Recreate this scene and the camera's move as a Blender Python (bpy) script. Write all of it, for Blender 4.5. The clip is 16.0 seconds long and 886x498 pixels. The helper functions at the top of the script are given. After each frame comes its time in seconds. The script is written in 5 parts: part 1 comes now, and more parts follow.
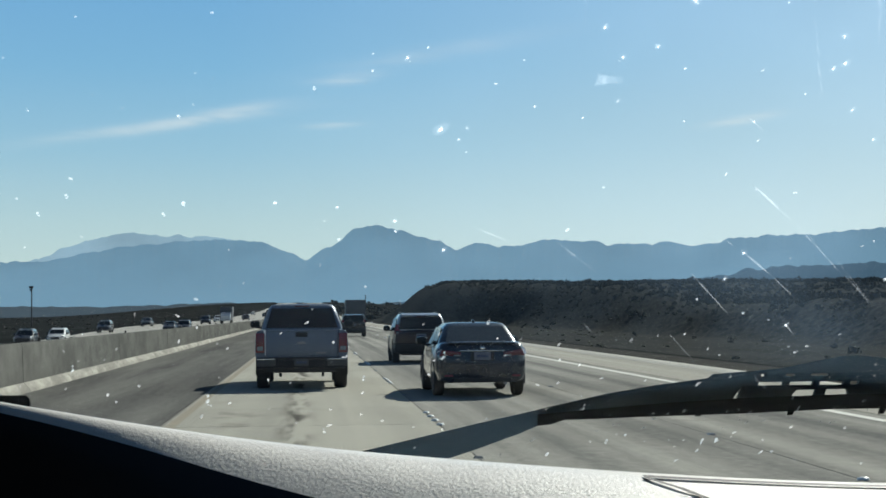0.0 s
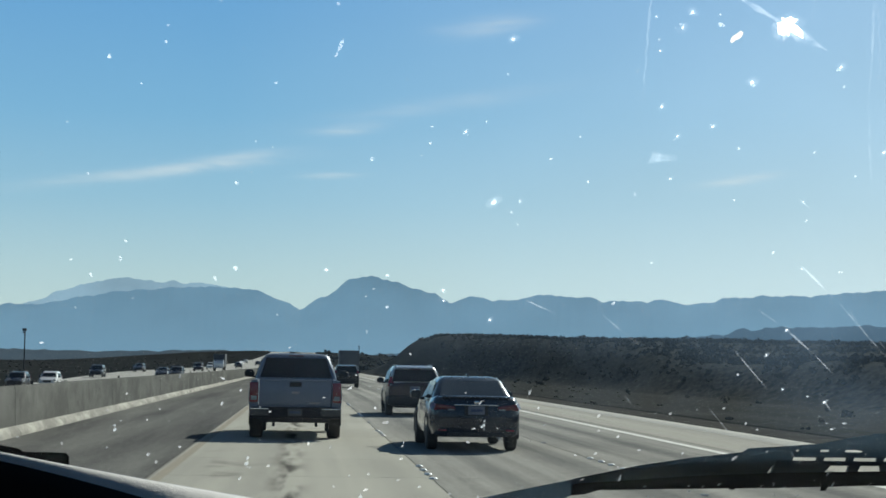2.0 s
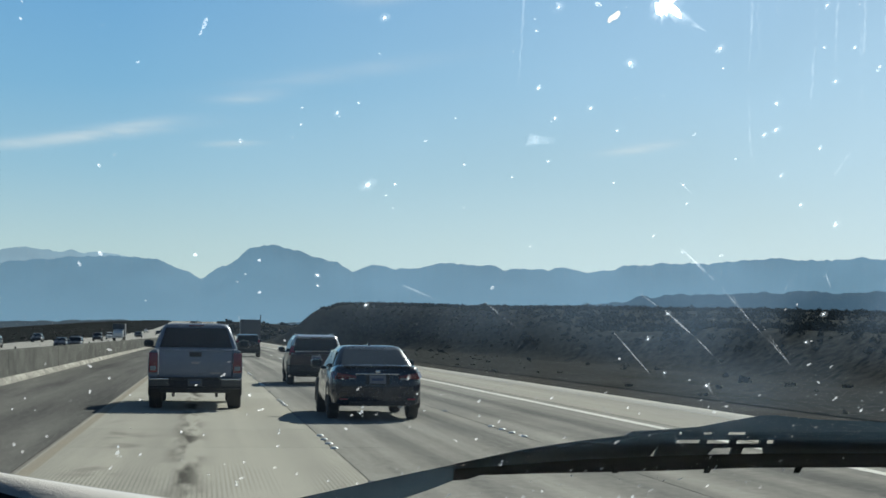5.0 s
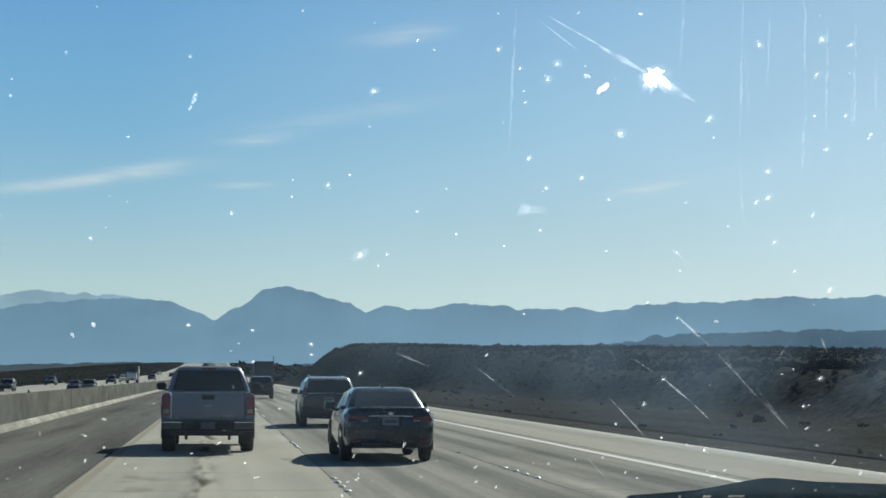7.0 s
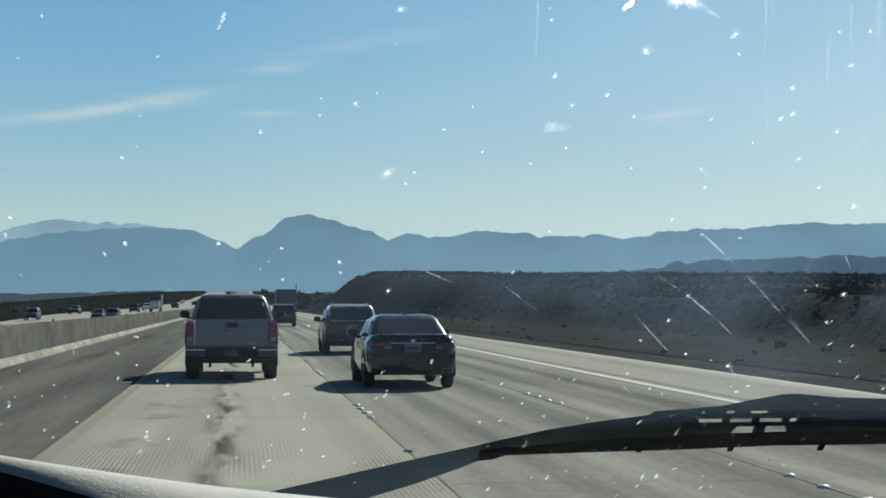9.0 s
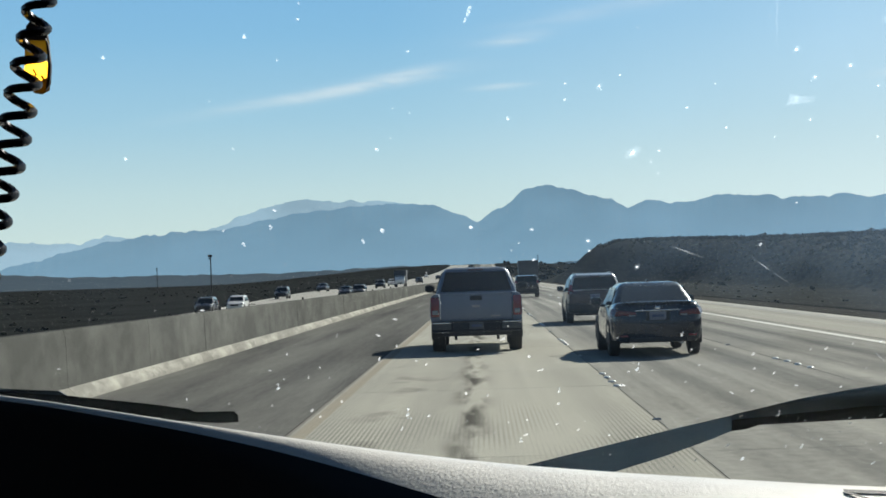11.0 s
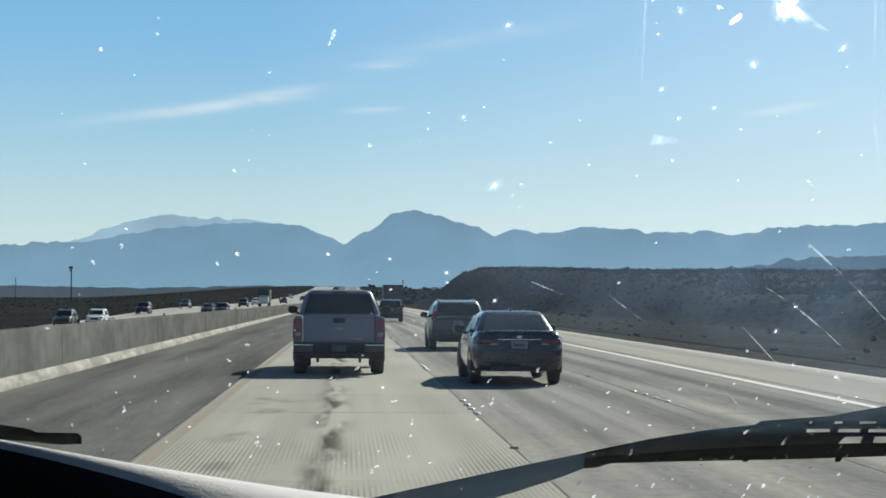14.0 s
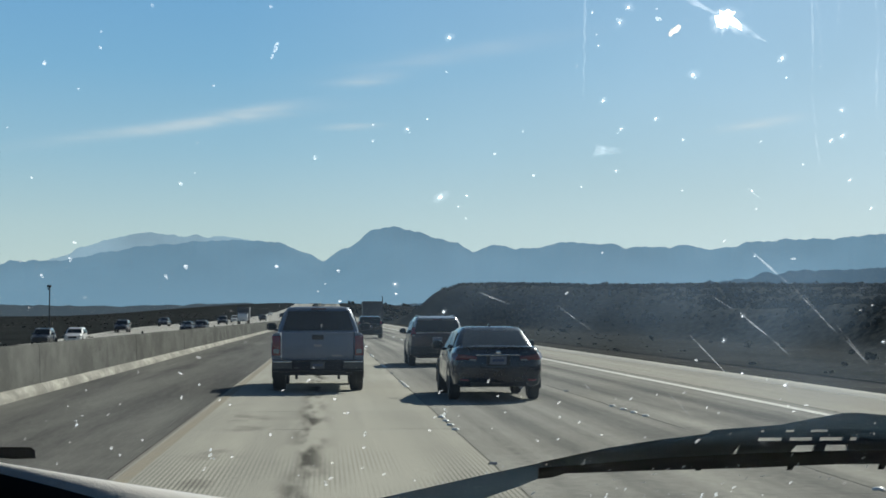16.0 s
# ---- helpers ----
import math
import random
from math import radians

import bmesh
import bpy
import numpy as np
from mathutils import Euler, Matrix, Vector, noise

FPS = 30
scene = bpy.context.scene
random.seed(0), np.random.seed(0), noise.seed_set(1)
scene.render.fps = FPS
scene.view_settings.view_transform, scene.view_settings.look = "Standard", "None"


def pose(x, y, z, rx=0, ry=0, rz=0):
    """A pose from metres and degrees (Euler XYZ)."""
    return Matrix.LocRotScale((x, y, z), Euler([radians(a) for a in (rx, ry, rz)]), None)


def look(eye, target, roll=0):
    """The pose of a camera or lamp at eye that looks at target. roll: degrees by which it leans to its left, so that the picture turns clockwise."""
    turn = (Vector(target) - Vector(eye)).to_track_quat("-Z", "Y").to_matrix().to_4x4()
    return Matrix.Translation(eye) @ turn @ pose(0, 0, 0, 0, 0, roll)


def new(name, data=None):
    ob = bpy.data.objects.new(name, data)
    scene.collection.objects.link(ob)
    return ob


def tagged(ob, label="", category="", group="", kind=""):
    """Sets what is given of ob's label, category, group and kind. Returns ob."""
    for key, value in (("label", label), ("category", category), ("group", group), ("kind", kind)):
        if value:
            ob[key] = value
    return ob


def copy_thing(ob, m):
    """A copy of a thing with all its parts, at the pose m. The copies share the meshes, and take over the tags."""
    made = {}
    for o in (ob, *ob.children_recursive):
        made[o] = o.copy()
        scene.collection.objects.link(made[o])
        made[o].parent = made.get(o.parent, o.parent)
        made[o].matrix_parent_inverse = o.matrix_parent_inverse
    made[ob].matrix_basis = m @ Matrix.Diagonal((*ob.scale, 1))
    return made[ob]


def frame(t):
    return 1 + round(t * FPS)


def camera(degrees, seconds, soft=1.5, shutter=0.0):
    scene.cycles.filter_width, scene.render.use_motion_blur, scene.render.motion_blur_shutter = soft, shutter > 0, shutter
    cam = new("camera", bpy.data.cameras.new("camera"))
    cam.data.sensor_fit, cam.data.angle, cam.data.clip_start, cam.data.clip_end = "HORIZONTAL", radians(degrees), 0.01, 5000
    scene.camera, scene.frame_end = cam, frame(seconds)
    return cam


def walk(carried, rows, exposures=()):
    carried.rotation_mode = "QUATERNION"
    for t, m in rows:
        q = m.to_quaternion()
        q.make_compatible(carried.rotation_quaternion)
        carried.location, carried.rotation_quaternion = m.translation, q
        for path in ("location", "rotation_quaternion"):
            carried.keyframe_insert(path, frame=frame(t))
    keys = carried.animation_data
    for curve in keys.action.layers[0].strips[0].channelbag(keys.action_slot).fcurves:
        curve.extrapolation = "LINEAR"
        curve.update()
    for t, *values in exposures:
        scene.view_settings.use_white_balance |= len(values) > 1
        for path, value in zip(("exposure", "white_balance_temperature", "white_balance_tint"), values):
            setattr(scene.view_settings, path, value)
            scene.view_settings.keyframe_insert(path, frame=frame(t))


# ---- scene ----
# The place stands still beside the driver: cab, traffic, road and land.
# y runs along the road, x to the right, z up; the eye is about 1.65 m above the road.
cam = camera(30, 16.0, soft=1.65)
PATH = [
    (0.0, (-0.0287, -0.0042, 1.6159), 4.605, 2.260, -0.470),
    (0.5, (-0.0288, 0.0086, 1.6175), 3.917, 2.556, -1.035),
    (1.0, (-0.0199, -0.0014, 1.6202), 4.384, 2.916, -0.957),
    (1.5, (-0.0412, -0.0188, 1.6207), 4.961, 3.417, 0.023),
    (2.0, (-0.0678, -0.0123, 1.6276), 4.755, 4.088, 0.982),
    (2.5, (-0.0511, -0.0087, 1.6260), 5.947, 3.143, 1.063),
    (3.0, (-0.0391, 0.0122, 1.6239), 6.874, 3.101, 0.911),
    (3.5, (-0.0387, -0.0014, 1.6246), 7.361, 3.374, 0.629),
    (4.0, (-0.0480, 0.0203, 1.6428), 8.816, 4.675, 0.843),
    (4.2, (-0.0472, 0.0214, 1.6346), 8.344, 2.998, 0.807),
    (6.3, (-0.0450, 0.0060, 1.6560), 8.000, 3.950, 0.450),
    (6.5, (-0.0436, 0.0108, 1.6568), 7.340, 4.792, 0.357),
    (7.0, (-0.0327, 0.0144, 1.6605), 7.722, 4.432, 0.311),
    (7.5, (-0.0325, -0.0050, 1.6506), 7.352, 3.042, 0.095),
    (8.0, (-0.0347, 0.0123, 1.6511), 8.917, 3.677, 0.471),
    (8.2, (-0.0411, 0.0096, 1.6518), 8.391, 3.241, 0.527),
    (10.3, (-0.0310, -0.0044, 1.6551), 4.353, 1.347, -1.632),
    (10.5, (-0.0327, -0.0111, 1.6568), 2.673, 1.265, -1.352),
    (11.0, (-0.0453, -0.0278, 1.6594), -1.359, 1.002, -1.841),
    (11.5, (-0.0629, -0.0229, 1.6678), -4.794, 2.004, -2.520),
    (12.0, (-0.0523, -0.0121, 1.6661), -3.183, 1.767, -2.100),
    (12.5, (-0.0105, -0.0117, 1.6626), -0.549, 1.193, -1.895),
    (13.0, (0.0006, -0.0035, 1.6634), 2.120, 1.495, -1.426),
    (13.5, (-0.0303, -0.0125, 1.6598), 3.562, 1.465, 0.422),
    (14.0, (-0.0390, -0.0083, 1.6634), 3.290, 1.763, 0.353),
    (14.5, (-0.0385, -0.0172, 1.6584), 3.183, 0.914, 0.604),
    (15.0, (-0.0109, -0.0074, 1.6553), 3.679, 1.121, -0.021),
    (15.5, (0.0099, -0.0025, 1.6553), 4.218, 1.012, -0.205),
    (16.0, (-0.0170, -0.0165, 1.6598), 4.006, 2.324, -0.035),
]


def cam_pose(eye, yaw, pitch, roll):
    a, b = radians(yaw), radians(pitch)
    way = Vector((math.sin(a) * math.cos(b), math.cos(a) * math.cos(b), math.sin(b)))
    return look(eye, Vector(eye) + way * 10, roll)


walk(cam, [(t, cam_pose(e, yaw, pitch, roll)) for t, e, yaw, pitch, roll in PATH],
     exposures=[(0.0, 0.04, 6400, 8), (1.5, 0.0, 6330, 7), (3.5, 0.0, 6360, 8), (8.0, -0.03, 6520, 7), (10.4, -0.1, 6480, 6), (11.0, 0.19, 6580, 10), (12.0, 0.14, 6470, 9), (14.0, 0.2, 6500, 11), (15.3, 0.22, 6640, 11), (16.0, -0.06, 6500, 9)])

# ---- world and sun ----
SUN_AZ, SUN_EL = radians(35), radians(33)
SUN_WAY = Vector((math.sin(SUN_AZ) * math.cos(SUN_EL), math.cos(SUN_AZ) * math.cos(SUN_EL), math.sin(SUN_EL)))


def link(nt, a, b):
    nt.links.new(a, b)


def math_node(nt, op, a, b=None, c=None, clamp=False):
    n = nt.nodes.new("ShaderNodeMath")
    n.operation, n.use_clamp = op, clamp
    for i, v in enumerate((a, b, c)):
        if v is None:
            continue
        if isinstance(v, (int, float)):
            n.inputs[i].default_value = v
        else:
            nt.links.new(v, n.inputs[i])
    return n.outputs[0]


def ramp_node(nt, fac, stops):
    n = nt.nodes.new("ShaderNodeValToRGB")
    els = n.color_ramp.elements
    while len(els) < len(stops):
        els.new(0.5)
    for e, (p, c) in zip(els, stops):
        e.position, e.color = p, (*c, 1) if len(c) == 3 else c
    nt.links.new(fac, n.inputs[0])
    return n.outputs[0]


def mix_node(nt, fac, a, b, kind="MIX"):
    n = nt.nodes.new("ShaderNodeMix")
    n.data_type, n.blend_type = "RGBA", kind
    for i, v in ((0, fac), (6, a), (7, b)):
        if isinstance(v, (int, float)):
            n.inputs[i].default_value = v
        elif isinstance(v, tuple):
            n.inputs[i].default_value = (*v, 1)
        else:
            nt.links.new(v, n.inputs[i])
    return n.outputs[2]


def build_world():
    world = bpy.data.worlds.new("sky")
    scene.world = world
    world.use_nodes = True
    nt = world.node_tree
    nt.nodes.clear()
    sky = nt.nodes.new("ShaderNodeTexSky")
    sky.sky_type, sky.sun_disc = "NISHITA", False
    sky.sun_elevation, sky.sun_rotation = SUN_EL, SUN_AZ
    sky.air_density, sky.dust_density, sky.ozone_density = 1.0, 0.6, 2.0
    nishita = mix_node(nt, 1.0, sky.outputs[0], (0.1, 0.1, 0.1), "MULTIPLY")
    tc = nt.nodes.new("ShaderNodeTexCoord")
    sep = nt.nodes.new("ShaderNodeSeparateXYZ")
    link(nt, tc.outputs["Generated"], sep.inputs[0])
    x, y, z = sep.outputs
    el = math_node(nt, "ARCSINE", z)
    deg = math_node(nt, "MULTIPLY", el, 180 / math.pi)
    haze = math_node(nt, "DIVIDE", deg, 90, clamp=True)
    clear = ramp_node(nt, haze, [(0.0, (0.57, 0.675, 0.63)), (0.035, (0.44, 0.60, 0.64)), (0.062, (0.305, 0.515, 0.65)),
                                 (0.095, (0.202, 0.435, 0.65)), (0.14, (0.142, 0.36, 0.635)), (0.20, (0.04, 0.13, 0.27)), (0.36, (0.013, 0.040, 0.095)), (1.0, (0.008, 0.024, 0.06))])
    # brighter towards the sun
    dot = nt.nodes.new("ShaderNodeVectorMath")
    dot.operation = "DOT_PRODUCT"
    link(nt, tc.outputs["Generated"], dot.inputs[0])
    dot.inputs[1].default_value = SUN_WAY
    glow = math_node(nt, "MINIMUM", math_node(nt, "POWER", math_node(nt, "MAXIMUM", dot.outputs["Value"], 0.0), 20.0), 0.28)
    clear = mix_node(nt, math_node(nt, "MULTIPLY", glow, 0.75, clamp=True), clear, (0.66, 0.86, 0.97))
    lowband = math_node(nt, "MULTIPLY_ADD", deg, -0.045, 1.1, clamp=True)
    toward = math_node(nt, "MULTIPLY", math_node(nt, "MULTIPLY_ADD", x, 1.15, 0.06, clamp=True), lowband)
    clear = mix_node(nt, toward, clear, (0.70, 0.81, 0.85))
    # the half of the sky away from the sun is deeper
    away = math_node(nt, "MULTIPLY_ADD", y, 0.75, 0.62, clamp=True)
    clear = mix_node(nt, away, mix_node(nt, 0.74, clear, (0.040, 0.095, 0.19)), clear)
    base = mix_node(nt, 0.95, nishita, clear)
    # thin cirrus streaks: azimuth, elevation, half length, half width (degrees), tilt, strength
    az = math_node(nt, "MULTIPLY", math_node(nt, "ARCTAN2", x, y), 180 / math.pi)
    comb = nt.nodes.new("ShaderNodeCombineXYZ")
    link(nt, az, comb.inputs[0])
    link(nt, deg, comb.inputs[1])
    wisp = nt.nodes.new("ShaderNodeTexNoise")
    mapping = nt.nodes.new("ShaderNodeMapping")
    mapping.inputs["Rotation"].default_value = (0, 0, radians(-10))
    mapping.inputs["Scale"].default_value = (0.22, 1.5, 1)
    link(nt, comb.outputs[0], mapping.inputs[0])
    link(nt, mapping.outputs[0], wisp.inputs["Vector"])
    wisp.inputs["Scale"].default_value, wisp.inputs["Detail"].default_value = 1.6, 7
    wisp.inputs["Distortion"].default_value = 0.6
    total = None
    for a0, e0, la, lw, tilt, s in ((-5.6, 6.42, 5.0, 0.24, 8, 0.40), (-3.1, 6.92, 2.6, 0.26, 10, 0.50), (0.9, 6.55, 1.1, 0.13, 2, 0.45),
                                    (1.4, 8.15, 1.5, 0.22, 6, 0.42), (15.0, 6.55, 1.4, 0.17, 7, 0.6), (6.2, 11.8, 1.8, 0.36, 8, 0.4),
                                    (4.2, 9.0, 4.5, 0.35, 9, 0.2)):
        c, sn = math.cos(radians(tilt)), math.sin(radians(tilt))
        da, de = math_node(nt, "SUBTRACT", az, a0), math_node(nt, "SUBTRACT", deg, e0)
        u = math_node(nt, "ADD", math_node(nt, "MULTIPLY", da, c / la), math_node(nt, "MULTIPLY", de, sn / la))
        v = math_node(nt, "ADD", math_node(nt, "MULTIPLY", da, -sn / lw), math_node(nt, "MULTIPLY", de, c / lw))
        r = math_node(nt, "ADD", math_node(nt, "MULTIPLY", u, u), math_node(nt, "MULTIPLY", v, v))
        m = math_node(nt, "MULTIPLY", math_node(nt, "EXPONENT", math_node(nt, "MULTIPLY", r, -1.6)), s)
        total = m if total is None else math_node(nt, "ADD", total, m)
    streak = math_node(nt, "MULTIPLY", total, math_node(nt, "MULTIPLY_ADD", wisp.outputs[0], 2.0, -0.38, clamp=True), clamp=True)
    color = mix_node(nt, streak, base, (0.78, 0.80, 0.79))
    bg = nt.nodes.new("ShaderNodeBackground")
    link(nt, color, bg.inputs[0])
    bg.inputs[1].default_value = 1.04
    out = nt.nodes.new("ShaderNodeOutputWorld")
    link(nt, bg.outputs[0], out.inputs[0])


build_world()
sun = new("sun", bpy.data.lights.new("sun", "SUN"))
sun.data.energy, sun.data.angle, sun.data.color = 5.0, radians(0.53), (1.0, 0.975, 0.885)
sun.matrix_world = look(SUN_WAY * 60, (0, 0, 0))


# ---- materials ----
def material(name, color, color2=None, rough=0.6, metal=0.0, scale=2.0, grain=40.0, amount=0.5, bump=0.0, bump_scale=60.0,
             coat=0.0, spec=0.5, per_object=0.0, stretch=(1, 1, 1), space="Object"):
    """A surface with broad stains (scale), fine grain (grain) and relief."""
    m = bpy.data.materials.new(name)
    m.use_nodes = True
    nt = m.node_tree
    b = nt.nodes["Principled BSDF"]
    tc = nt.nodes.new("ShaderNodeTexCoord")
    mp = nt.nodes.new("ShaderNodeMapping")
    mp.inputs["Scale"].default_value = stretch
    if space == "World":
        geo = nt.nodes.new("ShaderNodeNewGeometry")
        link(nt, geo.outputs["Position"], mp.inputs[0])
    else:
        link(nt, tc.outputs["Object"], mp.inputs[0])
    vec = mp.outputs[0]

    def tex(s, detail=4.0, rough_=0.6):
        n = nt.nodes.new("ShaderNodeTexNoise")
        n.inputs["Scale"].default_value, n.inputs["Detail"].default_value, n.inputs["Roughness"].default_value = s, detail, rough_
        link(nt, vec, n.inputs["Vector"])
        return n.outputs[0]
    color2 = color2 or tuple(c * 0.7 for c in color)
    broad = math_node(nt, "MULTIPLY_ADD", tex(scale), 2.6, -0.8, clamp=True)
    fine = math_node(nt, "MULTIPLY_ADD", tex(grain, 3), 1.8, -0.4, clamp=True)
    fac = math_node(nt, "MULTIPLY", math_node(nt, "ADD", math_node(nt, "MULTIPLY", broad, 0.65), math_node(nt, "MULTIPLY", fine, 0.35)), 2 * amount, clamp=True)
    col = mix_node(nt, fac, tuple(color), tuple(color2))
    if per_object:
        info = nt.nodes.new("ShaderNodeObjectInfo")
        v = math_node(nt, "MULTIPLY_ADD", info.outputs["Random"], per_object, 1 - per_object / 2)
        hsv = nt.nodes.new("ShaderNodeHueSaturation")
        link(nt, col, hsv.inputs["Color"])
        link(nt, v, hsv.inputs["Value"])
        col = hsv.outputs[0]
    link(nt, col, b.inputs["Base Color"])
    b.inputs["Metallic"].default_value = metal
    b.inputs["Specular IOR Level"].default_value = spec
    b.inputs["Coat Weight"].default_value = coat
    b.inputs["Coat Roughness"].default_value = 0.04
    link(nt, math_node(nt, "MULTIPLY_ADD", broad, 0.2, rough - 0.1, clamp=True), b.inputs["Roughness"])
    if bump:
        bn = nt.nodes.new("ShaderNodeBump")
        bn.inputs["Strength"].default_value, bn.inputs["Distance"].default_value = bump, 0.01
        link(nt, tex(bump_scale, 5), bn.inputs["Height"])
        link(nt, bn.outputs[0], b.inputs["Normal"])
    m["col"] = name
    return m


def plain(name, color, rough=0.5, metal=0.0, coat=0.0, spec=0.5):
    return material(name, color, tuple(c * 0.82 for c in color), rough, metal, 3.0, 90.0, 0.4, coat=coat, spec=spec)


def glass_dark(name, tint):
    m = bpy.data.materials.new(name)
    m.use_nodes = True
    b = m.node_tree.nodes["Principled BSDF"]
    b.inputs["Base Color"].default_value = (*tint, 1)
    b.inputs["Roughness"].default_value, b.inputs["Specular IOR Level"].default_value = 0.05, 0.18
    return m


def lens_mat(name, color, strength=0.0):
    m = bpy.data.materials.new(name)
    m.use_nodes = True
    b = m.node_tree.nodes["Principled BSDF"]
    b.inputs["Base Color"].default_value = (*color, 1)
    b.inputs["Roughness"].default_value, b.inputs["Coat Weight"].default_value = 0.18, 0.6
    if strength:
        b.inputs["Emission Color"].default_value, b.inputs["Emission Strength"].default_value = (*color, 1), strength
    return m


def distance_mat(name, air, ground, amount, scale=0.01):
    """Far land seen through many kilometres of air: dim ground, with the air's own light as emission."""
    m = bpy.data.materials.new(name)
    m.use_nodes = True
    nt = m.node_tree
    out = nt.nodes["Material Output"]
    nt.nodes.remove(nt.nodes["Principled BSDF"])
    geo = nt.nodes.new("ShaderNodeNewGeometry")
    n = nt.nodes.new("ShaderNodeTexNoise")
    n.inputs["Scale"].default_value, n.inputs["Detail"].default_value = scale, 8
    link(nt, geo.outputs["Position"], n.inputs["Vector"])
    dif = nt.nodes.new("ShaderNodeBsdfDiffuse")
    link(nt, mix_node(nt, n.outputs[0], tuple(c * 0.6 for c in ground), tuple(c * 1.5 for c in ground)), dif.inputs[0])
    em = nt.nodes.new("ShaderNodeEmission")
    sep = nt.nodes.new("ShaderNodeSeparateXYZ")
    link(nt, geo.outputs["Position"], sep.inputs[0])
    # hazy paler foot and mottled tone, both put into the glow colour
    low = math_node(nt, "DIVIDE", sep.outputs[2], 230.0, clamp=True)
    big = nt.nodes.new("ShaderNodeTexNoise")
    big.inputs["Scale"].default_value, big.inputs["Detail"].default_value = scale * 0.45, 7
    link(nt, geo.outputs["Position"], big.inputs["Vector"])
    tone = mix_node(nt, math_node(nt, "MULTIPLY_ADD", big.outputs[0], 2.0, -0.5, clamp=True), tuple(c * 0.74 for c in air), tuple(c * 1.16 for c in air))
    # shading of folds and gullies painted as darker bands in the glow
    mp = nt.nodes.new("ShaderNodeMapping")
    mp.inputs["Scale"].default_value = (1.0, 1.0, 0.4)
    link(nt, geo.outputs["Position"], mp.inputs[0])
    fold_shade = nt.nodes.new("ShaderNodeTexNoise")
    fold_shade.inputs["Scale"].default_value, fold_shade.inputs["Detail"].default_value = scale * 1.6, 5
    link(nt, mp.outputs[0], fold_shade.inputs["Vector"])
    tone = mix_node(nt, math_node(nt, "MULTIPLY_ADD", fold_shade.outputs[0], 3.0, -1.0, clamp=True), tone, mix_node(nt, 0.13, tone, (0.02, 0.04, 0.07)))
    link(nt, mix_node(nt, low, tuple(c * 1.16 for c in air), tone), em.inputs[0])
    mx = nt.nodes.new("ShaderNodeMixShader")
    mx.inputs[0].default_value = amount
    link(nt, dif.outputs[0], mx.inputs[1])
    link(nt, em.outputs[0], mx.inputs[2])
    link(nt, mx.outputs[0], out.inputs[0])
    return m


